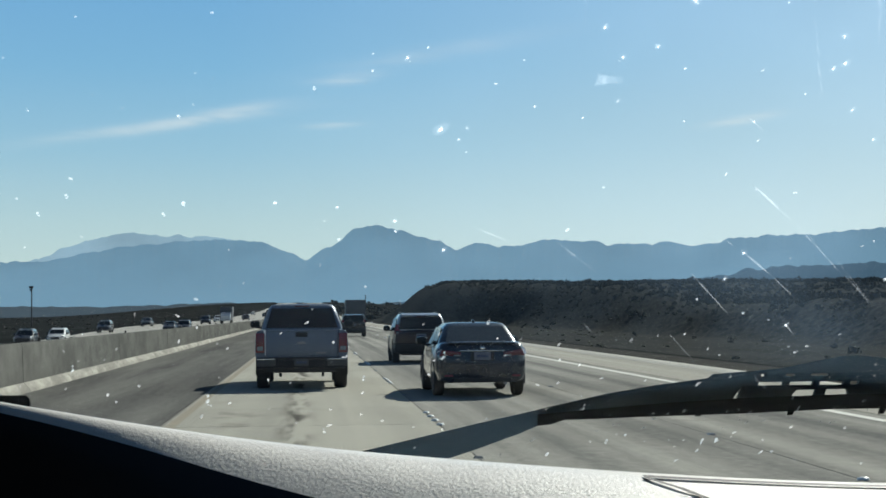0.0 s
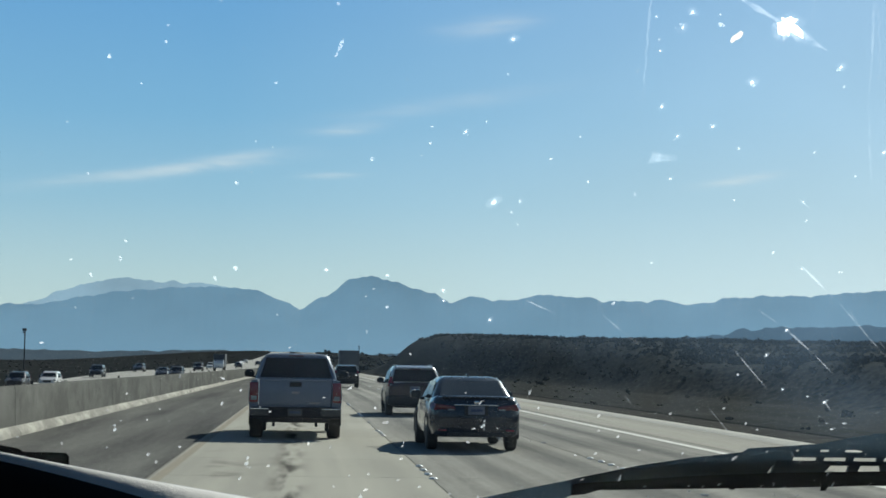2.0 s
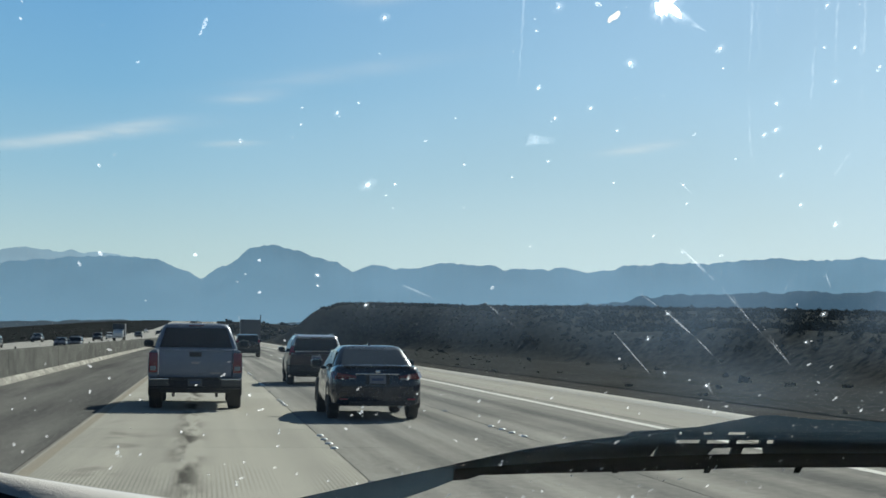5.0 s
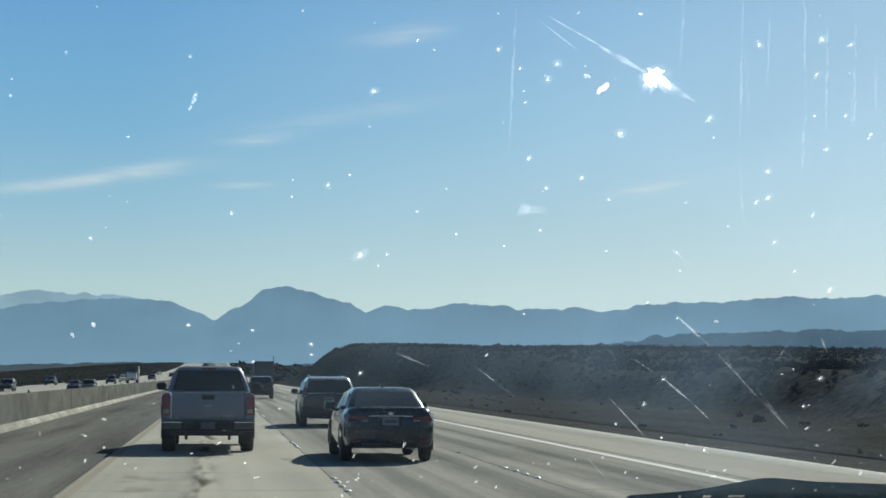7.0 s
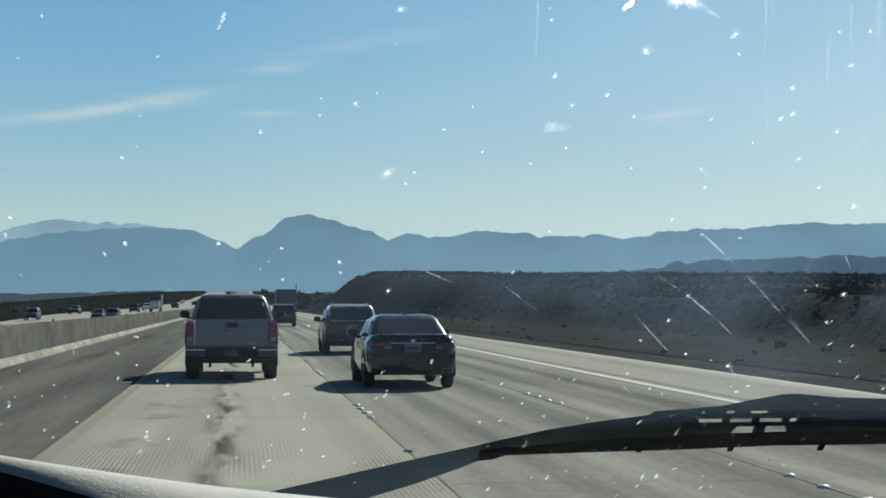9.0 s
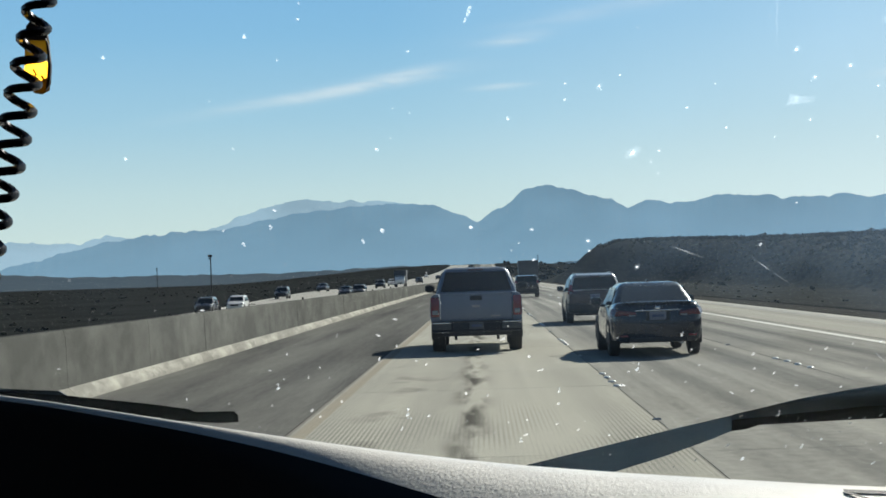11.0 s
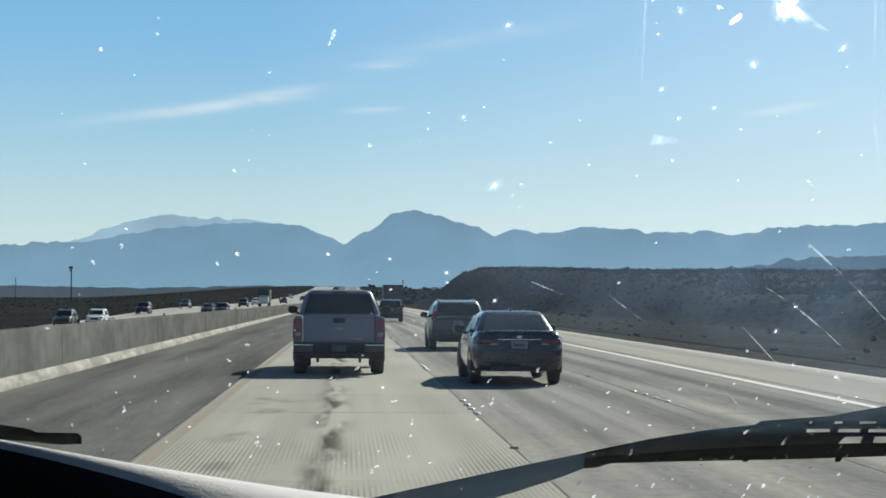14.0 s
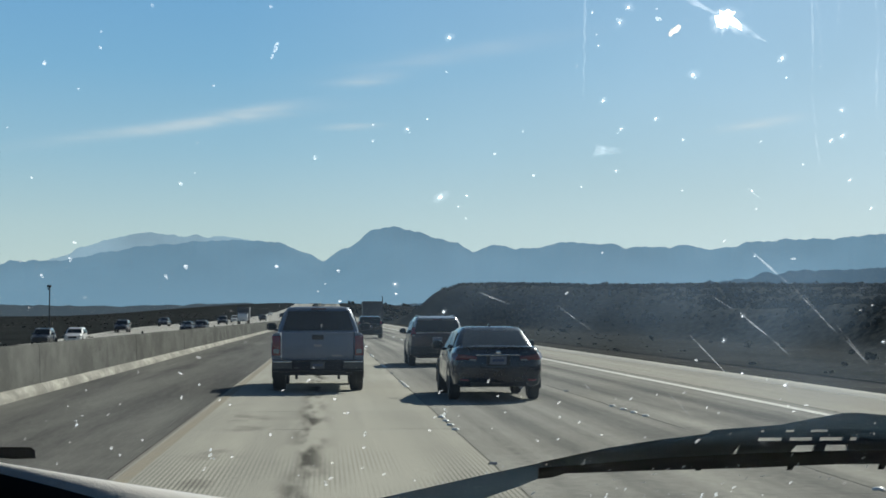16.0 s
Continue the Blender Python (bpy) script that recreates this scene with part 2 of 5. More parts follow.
def concrete_road(name, light, dark, grooves=False):
    """Worn concrete: streaks along the lane, oil spots down its middle, fine sawn grooves, grain."""
    m = bpy.data.materials.new(name)
    m.use_nodes = True
    nt = m.node_tree
    b = nt.nodes["Principled BSDF"]
    geo = nt.nodes.new("ShaderNodeNewGeometry")
    sep = nt.nodes.new("ShaderNodeSeparateXYZ")
    link(nt, geo.outputs["Position"], sep.inputs[0])
    px, py = sep.outputs[0], sep.outputs[1]

    def tex(stretch, s, detail=5):
        mp = nt.nodes.new("ShaderNodeMapping")
        mp.inputs["Scale"].default_value = stretch
        link(nt, geo.outputs["Position"], mp.inputs[0])
        n = nt.nodes.new("ShaderNodeTexNoise")
        n.inputs["Scale"].default_value, n.inputs["Detail"].default_value = s, detail
        link(nt, mp.outputs[0], n.inputs["Vector"])
        return n.outputs[0]
    streak = math_node(nt, "MULTIPLY_ADD", tex((1, 0.012, 1), 1.15, 3), 3.2, -1.1, clamp=True)
    patch = math_node(nt, "MULTIPLY_ADD", tex((1, 0.35, 1), 0.6, 6), 2.4, -0.7, clamp=True)
    grain = tex((1, 0.5, 1), 9, 8)
    fac = math_node(nt, "ADD", math_node(nt, "MULTIPLY", streak, 0.80), math_node(nt, "ADD", math_node(nt, "MULTIPLY", patch, 0.24), math_node(nt, "MULTIPLY_ADD", grain, 0.70, -0.27)), clamp=True)
    col = mix_node(nt, fac, light, dark)
    info = nt.nodes.new("ShaderNodeObjectInfo")
    hsv = nt.nodes.new("ShaderNodeHueSaturation")
    link(nt, math_node(nt, "MULTIPLY_ADD", info.outputs["Random"], 0.12, 0.94), hsv.inputs["Value"])
    link(nt, col, hsv.inputs["Color"])
    col = hsv.outputs[0]
    if grooves:
        # oil drips down the middle of the lane
        mid = math_node(nt, "DIVIDE", math_node(nt, "ADD", px, 0.26), 0.21)
        band = math_node(nt, "EXPONENT", math_node(nt, "MULTIPLY", math_node(nt, "MULTIPLY", mid, mid), -1.0))
        spots = math_node(nt, "MULTIPLY_ADD", tex((1.3, 0.16, 1), 2.2, 6), 6.0, -2.6, clamp=True)
        col = mix_node(nt, math_node(nt, "MULTIPLY", math_node(nt, "MULTIPLY", band, spots), 0.85), col, (0.055, 0.052, 0.048))
        off = math_node(nt, "DIVIDE", math_node(nt, "ADD", px, 1.25), 0.45)
        band2 = math_node(nt, "EXPONENT", math_node(nt, "MULTIPLY", math_node(nt, "MULTIPLY", off, off), -1.0))
        spots2 = math_node(nt, "MULTIPLY_ADD", tex((1.0, 0.45, 1), 1.1, 4), 7.0, -4.0, clamp=True)
        col = mix_node(nt, math_node(nt, "MULTIPLY", math_node(nt, "MULTIPLY", band2, spots2), 0.5), col, (0.07, 0.066, 0.06))
        # sawn grooves, about 5 cm apart, worn away in patches
        wave = math_node(nt, "SINE", math_node(nt, "MULTIPLY", px, 2 * math.pi / 0.052))
        worn = math_node(nt, "MULTIPLY_ADD", tex((0.8, 0.14, 1), 1.0, 2), 5.0, -2.1, clamp=True)
        near = math_node(nt, "MULTIPLY_ADD", py, -0.14, 3.05, clamp=True)
        g = math_node(nt, "MULTIPLY", math_node(nt, "MULTIPLY", math_node(nt, "MULTIPLY_ADD", wave, 2.2, -0.25, clamp=True), near), math_node(nt, "MULTIPLY", worn, 0.8))
        col = mix_node(nt, g, col, (0.10, 0.098, 0.09))
    link(nt, col, b.inputs["Base Color"])
    b.inputs["Roughness"].default_value, b.inputs["Specular IOR Level"].default_value = 0.8, 0.0
    bn = nt.nodes.new("ShaderNodeBump")
    bn.inputs["Strength"].default_value, bn.inputs["Distance"].default_value = 0.25, 0.006
    link(nt, grain, bn.inputs["Height"])
    link(nt, bn.outputs[0], b.inputs["Normal"])
    return m


def dirt_mat(name, color, alpha, sparkle=0.0, grit=0.0):
    """Dried dirt, chipped glass or drawn glow on the windscreen: the sun behind it shines through."""
    m = bpy.data.materials.new(name)
    m.use_nodes = True
    nt = m.node_tree
    out = nt.nodes["Material Output"]
    nt.nodes.remove(nt.nodes["Principled BSDF"])
    tr = nt.nodes.new("ShaderNodeBsdfTranslucent")
    tr.inputs[0].default_value = (*color, 1)
    di = nt.nodes.new("ShaderNodeBsdfDiffuse")
    di.inputs[0].default_value = (*color, 1)
    add = nt.nodes.new("ShaderNodeAddShader")
    link(nt, tr.outputs[0], add.inputs[0])
    link(nt, (tr if sparkle else di).outputs[0], add.inputs[1])
    tp = nt.nodes.new("ShaderNodeBsdfTransparent")
    mx = nt.nodes.new("ShaderNodeMixShader")
    mx.inputs[0].default_value = alpha
    if grit:
        geo = nt.nodes.new("ShaderNodeNewGeometry")
        n = nt.nodes.new("ShaderNodeTexNoise")
        n.inputs["Scale"].default_value, n.inputs["Detail"].default_value = grit, 3
        link(nt, geo.outputs["Position"], n.inputs["Vector"])
        link(nt, math_node(nt, "MULTIPLY", math_node(nt, "MULTIPLY_ADD", n.outputs[0], 6.0, -2.3, clamp=True), alpha), mx.inputs[0])
    link(nt, tp.outputs[0], mx.inputs[1])
    link(nt, add.outputs[0], mx.inputs[2])
    link(nt, mx.outputs[0], out.inputs[0])
    return m


def windscreen_mat():
    m = bpy.data.materials.new("windscreen_glass")
    m.use_nodes = True
    nt = m.node_tree
    out = nt.nodes["Material Output"]
    nt.nodes.remove(nt.nodes["Principled BSDF"])
    tp = nt.nodes.new("ShaderNodeBsdfTransparent")
    tp.inputs[0].default_value = (0.97, 0.985, 0.985, 1)
    tr = nt.nodes.new("ShaderNodeBsdfTranslucent")
    tr.inputs[0].default_value = (0.50, 0.72, 1.0, 1)
    tc = nt.nodes.new("ShaderNodeTexCoord")
    n = nt.nodes.new("ShaderNodeTexNoise")
    n.inputs["Scale"].default_value, n.inputs["Detail"].default_value = 7.0, 6
    link(nt, tc.outputs["Object"], n.inputs["Vector"])
    sep = nt.nodes.new("ShaderNodeSeparateXYZ")
    link(nt, tc.outputs["Object"], sep.inputs[0])
    side = math_node(nt, "MULTIPLY_ADD", sep.outputs[0], 2.0, 0.33)
    # dust film; its blue tint and spread also imitate veiling glare
    film_ = math_node(nt, "MULTIPLY", math_node(nt, "MULTIPLY_ADD", n.outputs[0], 0.125, -0.0405, clamp=True), math_node(nt, "MULTIPLY", math_node(nt, "MAXIMUM", side, 0.1), math_node(nt, "MULTIPLY_ADD", sep.outputs[2], 11.0, -17.1, clamp=True)))
    mx = nt.nodes.new("ShaderNodeMixShader")
    link(nt, film_, mx.inputs[0])
    link(nt, tp.outputs[0], mx.inputs[1])
    link(nt, tr.outputs[0], mx.inputs[2])
    gl = nt.nodes.new("ShaderNodeBsdfGlossy")
    gl.inputs["Roughness"].default_value = 0.02
    mg = nt.nodes.new("ShaderNodeMixShader")
    mg.inputs[0].default_value = 0.0025
    link(nt, mx.outputs[0], mg.inputs[1])
    link(nt, gl.outputs[0], mg.inputs[2])
    link(nt, mg.outputs[0], out.inputs[0])
    return m


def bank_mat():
    """Grey earth at the foot, darker scrub tones with height over the cut slope and the top."""
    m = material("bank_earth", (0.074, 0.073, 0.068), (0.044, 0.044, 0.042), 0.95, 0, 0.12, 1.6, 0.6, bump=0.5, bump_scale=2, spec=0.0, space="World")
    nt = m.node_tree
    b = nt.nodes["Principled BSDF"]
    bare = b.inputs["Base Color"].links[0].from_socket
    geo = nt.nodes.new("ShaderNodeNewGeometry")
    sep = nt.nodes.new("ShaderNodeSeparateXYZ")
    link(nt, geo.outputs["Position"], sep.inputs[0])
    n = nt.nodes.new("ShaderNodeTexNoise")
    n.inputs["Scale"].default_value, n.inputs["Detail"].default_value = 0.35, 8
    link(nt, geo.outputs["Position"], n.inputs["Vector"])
    upslope = math_node(nt, "MULTIPLY_ADD", math_node(nt, "ADD", math_node(nt, "MULTIPLY", sep.outputs[2], 0.60), math_node(nt, "MULTIPLY", n.outputs[0], 2.2)), 1.3, -0.85, clamp=True)
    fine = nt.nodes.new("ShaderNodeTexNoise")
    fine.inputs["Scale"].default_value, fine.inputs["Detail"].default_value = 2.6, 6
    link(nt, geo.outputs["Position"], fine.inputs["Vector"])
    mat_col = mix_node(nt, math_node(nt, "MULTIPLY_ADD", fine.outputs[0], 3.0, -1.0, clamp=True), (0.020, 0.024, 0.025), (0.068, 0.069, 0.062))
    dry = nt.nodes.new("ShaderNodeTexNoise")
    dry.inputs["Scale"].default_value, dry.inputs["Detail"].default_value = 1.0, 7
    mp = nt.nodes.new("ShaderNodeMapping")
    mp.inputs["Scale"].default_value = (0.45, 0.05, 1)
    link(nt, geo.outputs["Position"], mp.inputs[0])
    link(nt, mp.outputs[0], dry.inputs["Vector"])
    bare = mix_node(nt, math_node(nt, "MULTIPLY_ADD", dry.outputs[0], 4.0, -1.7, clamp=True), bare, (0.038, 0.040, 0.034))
    link(nt, mix_node(nt, upslope, bare, mat_col), b.inputs["Base Color"])
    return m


M = dict(
    lane=concrete_road("lane_concrete", (0.48, 0.458, 0.388), (0.358, 0.345, 0.298), True),
    lane2=concrete_road("outer_lane_concrete", (0.43, 0.414, 0.362), (0.162, 0.160, 0.150)),
    far_lane=concrete_road("opposite_lane_concrete", (0.42, 0.405, 0.365), (0.34, 0.33, 0.30)),
    edge=concrete_road("shoulder_concrete", (0.45, 0.425, 0.36), (0.34, 0.325, 0.285)),
    kerb=concrete_road("kerb_concrete", (0.66, 0.63, 0.55), (0.52, 0.50, 0.44)),
    asphalt=material("shoulder_asphalt", (0.225, 0.22, 0.20), (0.09, 0.09, 0.086), 0.85, 0, 0.9, 24, 0.6, bump=0.4, bump_scale=90, stretch=(1, 0.045, 1), spec=0.0, space="World"),
    joint=material("joint_filler", (0.30, 0.285, 0.25), (0.20, 0.192, 0.17), 0.9, 0, 2, 20, 0.5, spec=0.0, space="World"),
    paint=material("road_paint_white", (0.86, 0.84, 0.77), (0.66, 0.64, 0.58), 0.6, 0, 3, 30, 0.35, spec=0.0, space="World"),
    yellow=material("road_paint_worn_yellow", (0.35, 0.31, 0.24), (0.32, 0.295, 0.245), 0.8, 0, 2, 25, 0.6, spec=0.0, space="World"),
    barrier=material("barrier_concrete", (0.20, 0.198, 0.182), (0.11, 0.11, 0.101), 0.85, 0, 0.8, 3.5, 0.75, bump=0.3, bump_scale=30, per_object=0.14, stretch=(1, 0.45, 0.8), spec=0.0, space="World"),
    footing=material("barrier_footing_pale", (0.60, 0.575, 0.50), (0.27, 0.26, 0.23), 0.85, 0, 1.3, 7, 0.75, bump=0.3, stretch=(1, 0.35, 1), spec=0.0, space="World"),
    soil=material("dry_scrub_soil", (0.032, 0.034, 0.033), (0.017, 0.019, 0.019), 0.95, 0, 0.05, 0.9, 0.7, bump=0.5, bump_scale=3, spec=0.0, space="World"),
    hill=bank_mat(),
    weeds=material("dry_weeds", (0.15, 0.14, 0.11), (0.085, 0.084, 0.066), 0.95, 0, 0.4, 5, 0.6, spec=0.0, space="World"),
    verge=material("verge_gravel", (0.085, 0.081, 0.072), (0.05, 0.049, 0.044), 0.95, 0, 0.3, 5, 0.6, spec=0.0, space="World"),
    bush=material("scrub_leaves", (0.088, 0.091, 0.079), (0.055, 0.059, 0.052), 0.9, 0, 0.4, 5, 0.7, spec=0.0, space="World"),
    silver=material("silver_paint", (0.150, 0.186, 0.245), (0.128, 0.160, 0.212), 0.4, 0.25, 2, 60, 0.4, coat=0.25),
    maroon=material("dark_maroon_paint", (0.026, 0.014, 0.021), (0.020, 0.012, 0.017), 0.35, 0.15, 2, 60, 0.4, coat=0.4),
    # pale top paint stands in for sun on the roof and pillars
    sunlit_top=material("sunlit_top_paint", (0.46, 0.45, 0.44), (0.38, 0.37, 0.36), 0.3, 0.3, 2, 60, 0.4, coat=1.0),
    navy=material("dark_blue_paint", (0.008, 0.014, 0.027), (0.006, 0.010, 0.020), 0.28, 0.05, 2, 60, 0.4, coat=0.8, spec=0.3),
    black_paint=material("black_paint", (0.012, 0.013, 0.016), (0.02, 0.02, 0.022), 0.3, 0.1, 2, 60, 0.4, coat=0.8),
    white_paint=material("white_paint", (0.72, 0.72, 0.70), (0.6, 0.6, 0.58), 0.35, 0, 2, 60, 0.4, coat=0.6),
    grey_paint=material("grey_paint", (0.20, 0.21, 0.22), (0.15, 0.16, 0.17), 0.35, 0.3, 2, 60, 0.4, coat=0.6),
    cargo=material("dark_grey_cargo_paint", (0.075, 0.082, 0.09), (0.055, 0.06, 0.066), 0.6, 0, 2, 20, 0.5),
    glass=glass_dark("tinted_glass", (0.012, 0.016, 0.020)),
    # lighter grey paints the daylight seen through the sedan's cabin
    glass_grey=glass_dark("see_through_grey_tone", (0.085, 0.098, 0.11)),
    chrome=plain("chrome", (0.62, 0.63, 0.65), 0.18, 1.0),
    steel=plain("dull_steel", (0.32, 0.32, 0.33), 0.45, 0.9),
    plastic=plain("black_plastic", (0.018, 0.018, 0.019), 0.6),
    rubber=material("tyre_rubber", (0.022, 0.022, 0.022), (0.05, 0.048, 0.044), 0.85, 0, 6, 60, 0.5),
    red_lens=lens_mat("red_lens", (0.17, 0.012, 0.022)),
    red_dim=lens_mat("dark_red_lens", (0.10, 0.008, 0.014)),
    clear_lens=lens_mat("clear_lens", (0.22, 0.23, 0.25)),
    plate=plain("number_plate", (0.15, 0.17, 0.215), 0.5),
    # plate copy with the shade at the pickup's bumper put into its colour
    plate_shaded=plain("shaded_number_plate", (0.060, 0.066, 0.080), 0.5),
    plate_ink=plain("number_plate_print", (0.05, 0.07, 0.14), 0.5),
    vinyl=material("dashboard_vinyl", (0.82, 0.795, 0.73), (0.70, 0.68, 0.62), 0.46, 0, 6, 160, 0.5, bump=0.19, bump_scale=360, spec=1.0, coat=0.25),
    cab=plain("cab_trim", (0.03, 0.03, 0.03), 0.8),
    wiper=material("wiper_black", (0.017, 0.034, 0.056), (0.026, 0.045, 0.068), 0.6, 0, 20, 200, 0.4, spec=0.06),
    blade=plain("wiper_rubber", (0.003, 0.004, 0.006), 0.8, spec=0.02),
    cord=material("coiled_cord_black", (0.004, 0.004, 0.007), (0.007, 0.007, 0.010), 0.25, 0, 40, 300, 0.3, spec=0.3),
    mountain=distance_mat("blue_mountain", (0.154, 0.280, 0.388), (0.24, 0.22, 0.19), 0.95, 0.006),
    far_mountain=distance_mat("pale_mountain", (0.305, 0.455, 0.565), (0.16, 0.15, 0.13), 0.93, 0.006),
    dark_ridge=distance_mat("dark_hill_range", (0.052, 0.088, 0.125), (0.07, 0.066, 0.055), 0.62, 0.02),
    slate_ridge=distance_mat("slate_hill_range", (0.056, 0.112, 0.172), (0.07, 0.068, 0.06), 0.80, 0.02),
)
M["amber"] = dirt_mat("amber_glass", (0.98, 0.70, 0.16), 1.0, 1)
M["olive"] = dirt_mat("olive_amber_glass", (0.16, 0.12, 0.03), 1.0, 1)
M["amber_dark"] = dirt_mat("dark_amber_tone", (0.10, 0.062, 0.014), 1.0, 1)
M["speck"] = dirt_mat("windscreen_dirt", (0.62, 0.68, 0.73), 0.34, 1, 1100)
# thin residue, also the glow drawn round specks and chip
M["rim"] = dirt_mat("windscreen_residue_and_glow", (0.72, 0.80, 0.88), 0.030, 1)
M["core"] = dirt_mat("windscreen_dirt_core", (0.95, 0.97, 1.0), 0.85, 1)
M["ghost_spot"] = dirt_mat("windscreen_reflection_cream", (0.62, 0.53, 0.44), 0.62, 1)
M["faint"] = dirt_mat("windscreen_faint_dirt", (0.95, 0.97, 1.0), 0.27, 1, 900)
M["chip"] = dirt_mat("chipped_glass", (1.0, 0.98, 0.94), 1.0, 1)
M["soft"] = dirt_mat("windscreen_soft_spot", (0.80, 0.84, 0.90), 0.24, 1, 500)
M["speck_halo"] = dirt_mat("windscreen_halo", (0.9, 0.94, 1.0), 0.02, 1, 700)
M["streak"] = dirt_mat("windscreen_scratch_and_glare", (0.9, 0.94, 1.0), 0.12, 1, 70)
M["trail"] = dirt_mat("windscreen_trail", (0.9, 0.94, 1.0), 0.05, 1, 160)
M["windscreen"] = windscreen_mat()
M["bumper"] = plain("dull_chrome", (0.018, 0.020, 0.025), 0.5, 0.0, spec=0.2)
M["bumper_end"] = plain("worn_bumper_chrome", (0.045, 0.048, 0.052), 0.45, 0.0, spec=0.5)
M["marker"] = plain("ceramic_white", (0.85, 0.84, 0.80), 0.35)


# ---- mesh helpers ----
def mesh_from(name, bm, mat, smooth=False):
    me = bpy.data.meshes.new(name)
    bm.normal_update()
    bm.to_mesh(me)
    bm.free()
    me.materials.append(mat)
    if smooth:
        me.shade_smooth()
        me.set_sharp_from_angle(angle=radians(38))
    return me


def part(name, bm, mat, parent, label="", smooth=True):
    ob = new(name, mesh_from(name, bm, mat, smooth))
    if parent:
        ob.parent = parent
    return tagged(ob, label)


def thing(name, label, category, group="", m=None):
    ob = new(name)
    ob.empty_display_size = 0.2
    tagged(ob, label, category, group)
    if m is not None:
        ob.matrix_basis = m
    return ob


def box(bm, c, s, bevel=0.0, m=None):
    made = bmesh.ops.create_cube(bm, size=1.0)["verts"]
    for v in made:
        v.co = Vector((v.co.x * s[0] + c[0], v.co.y * s[1] + c[1], v.co.z * s[2] + c[2]))
        if m is not None:
            v.co = m @ v.co
    if bevel:
        edges = {e for v in made for e in v.link_edges}
        bmesh.ops.bevel(bm, geom=list(edges), offset=bevel, segments=2, affect="EDGES", profile=0.7)
    return bm


def boxes(*items):
    bm = bmesh.new()
    for it in items:
        box(bm, *it)
    return bm


def loft(rings, closed=True, caps=True):
    """A skin over rings of equally many points."""
    bm = bmesh.new()
    rows = [[bm.verts.new(p) for p in r] for r in rings]
    n = len(rows[0])
    for a, b in zip(rows, rows[1:]):
        for i in range(n if closed else n - 1):
            j = (i + 1) % n
            bm.faces.new((a[i], a[j], b[j], b[i]))
    if caps and closed:
        bm.faces.new(list(reversed(rows[0])))
        bm.faces.new(rows[-1])
    bmesh.ops.recalc_face_normals(bm, faces=bm.faces)
    return bm


def lathe_x(profile, cx, cy, cz, seg=24):
    """Turns (x, radius) pairs about an axle along x."""
    rings = []
    for x, r in profile:
        rings.append([(cx + x, cy + r * math.cos(a), cz + r * math.sin(a)) for a in (2 * math.pi * i / seg for i in range(seg))])
    return loft(rings)


def tube(points, radius, seg=8):
    rings = []
    pts = [Vector(p) for p in points]
    for i, p in enumerate(pts):
        d = (pts[min(i + 1, len(pts) - 1)] - pts[max(i - 1, 0)]).normalized()
        u = d.cross(Vector((0, 0, 1)) if abs(d.z) < 0.9 else Vector((1, 0, 0))).normalized()
        w = d.cross(u)
        rings.append([p + radius * (u * math.cos(a) + w * math.sin(a)) for a in (2 * math.pi * k / seg for k in range(seg))])
    return loft(rings)


def slab(pts, depth):
    """A flat outline given in (x, y, z), thickened by the vector depth."""
    d = Vector(depth)
    return loft([[Vector(p) for p in pts], [Vector(p) + d for p in pts]])


def lerp_table(table, x):
    xs = [a for a, _ in table]
    ys = [b for _, b in table]
    return float(np.interp(x, xs, ys))


def smooth01(x, a, b):
    t = min(1.0, max(0.0, (x - a) / (b - a)))
    return t * t * (3 - 2 * t)


# ---- the land ----
def rise(x, y):
    """Height of the open land and the road: level near by, climbing gently far ahead."""
    r = 7.5e-6 * max(0.0, min(y, 1600.0) - 250.0) ** 2
    side = 1.0 - 0.93 * smooth01(abs(x + 12.0), 25.0, 260.0)
    return r * side


def dip(x, y):
    """How far the land beyond the median lies below the near carriageway."""
    return -1.25 * (1.0 - smooth01(y, 140.0, 300.0)) * smooth01(-x, 8.3, 13.0)


def ground_z(x, y):
    z = rise(x, y) - 0.03 + dip(x, y)
    z -= 0.02 * smooth01(-x, 6.6, 8.2)
    off = smooth01(max(x - 12.5, -31.0 - x), 0.0, 30.0)
    if off > 0:
        z += off * (0.35 * noise.noise(Vector((x * 0.05, y * 0.05, 3.1))) - 0.25)
        z += smooth01(math.hypot(x, y), 300, 1500) * 2.5 * noise.noise(Vector((x * 0.003, y * 0.003, 7.7)))
    return z


def spaced(a, b, first, grow):
    out, step = [a], first
    while out[-1] + step < b:
        out.append(out[-1] + step)
        step *= grow
    return out + [b]


def sheet(name, xs, ys, height, mat, label, category="", kind="structure", smooth=True):
    bm = bmesh.new()
    rows = [[bm.verts.new((x, y, height(x, y))) for x in xs] for y in ys]
    for a, b in zip(rows, rows[1:]):
        for i in range(len(xs) - 1):
            bm.faces.new((a[i], a[i + 1], b[i + 1], b[i]))
    ob = new(name, mesh_from(name, bm, mat, smooth))
    return tagged(ob, label, category, kind=kind)


right_x = spaced(13.0, 4600.0, 3.0, 1.16)
left_x = [-x for x in spaced(31.0, 4600.0, 3.0, 1.16)][::-1]
land_x = left_x + [-22.0, -13.0, -10.5, -8.3, -6.5, 0.0, 8.0, 11.3] + right_x
land_y = [-y for y in spaced(20.0, 4600.0, 20.0, 1.5)][::-1] + spaced(0.0, 4600.0, 6.0, 1.045)
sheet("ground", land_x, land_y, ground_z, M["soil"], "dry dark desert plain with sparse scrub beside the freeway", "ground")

ROAD_Y = spaced(-60.0, 2100.0, 10.0, 1.06)


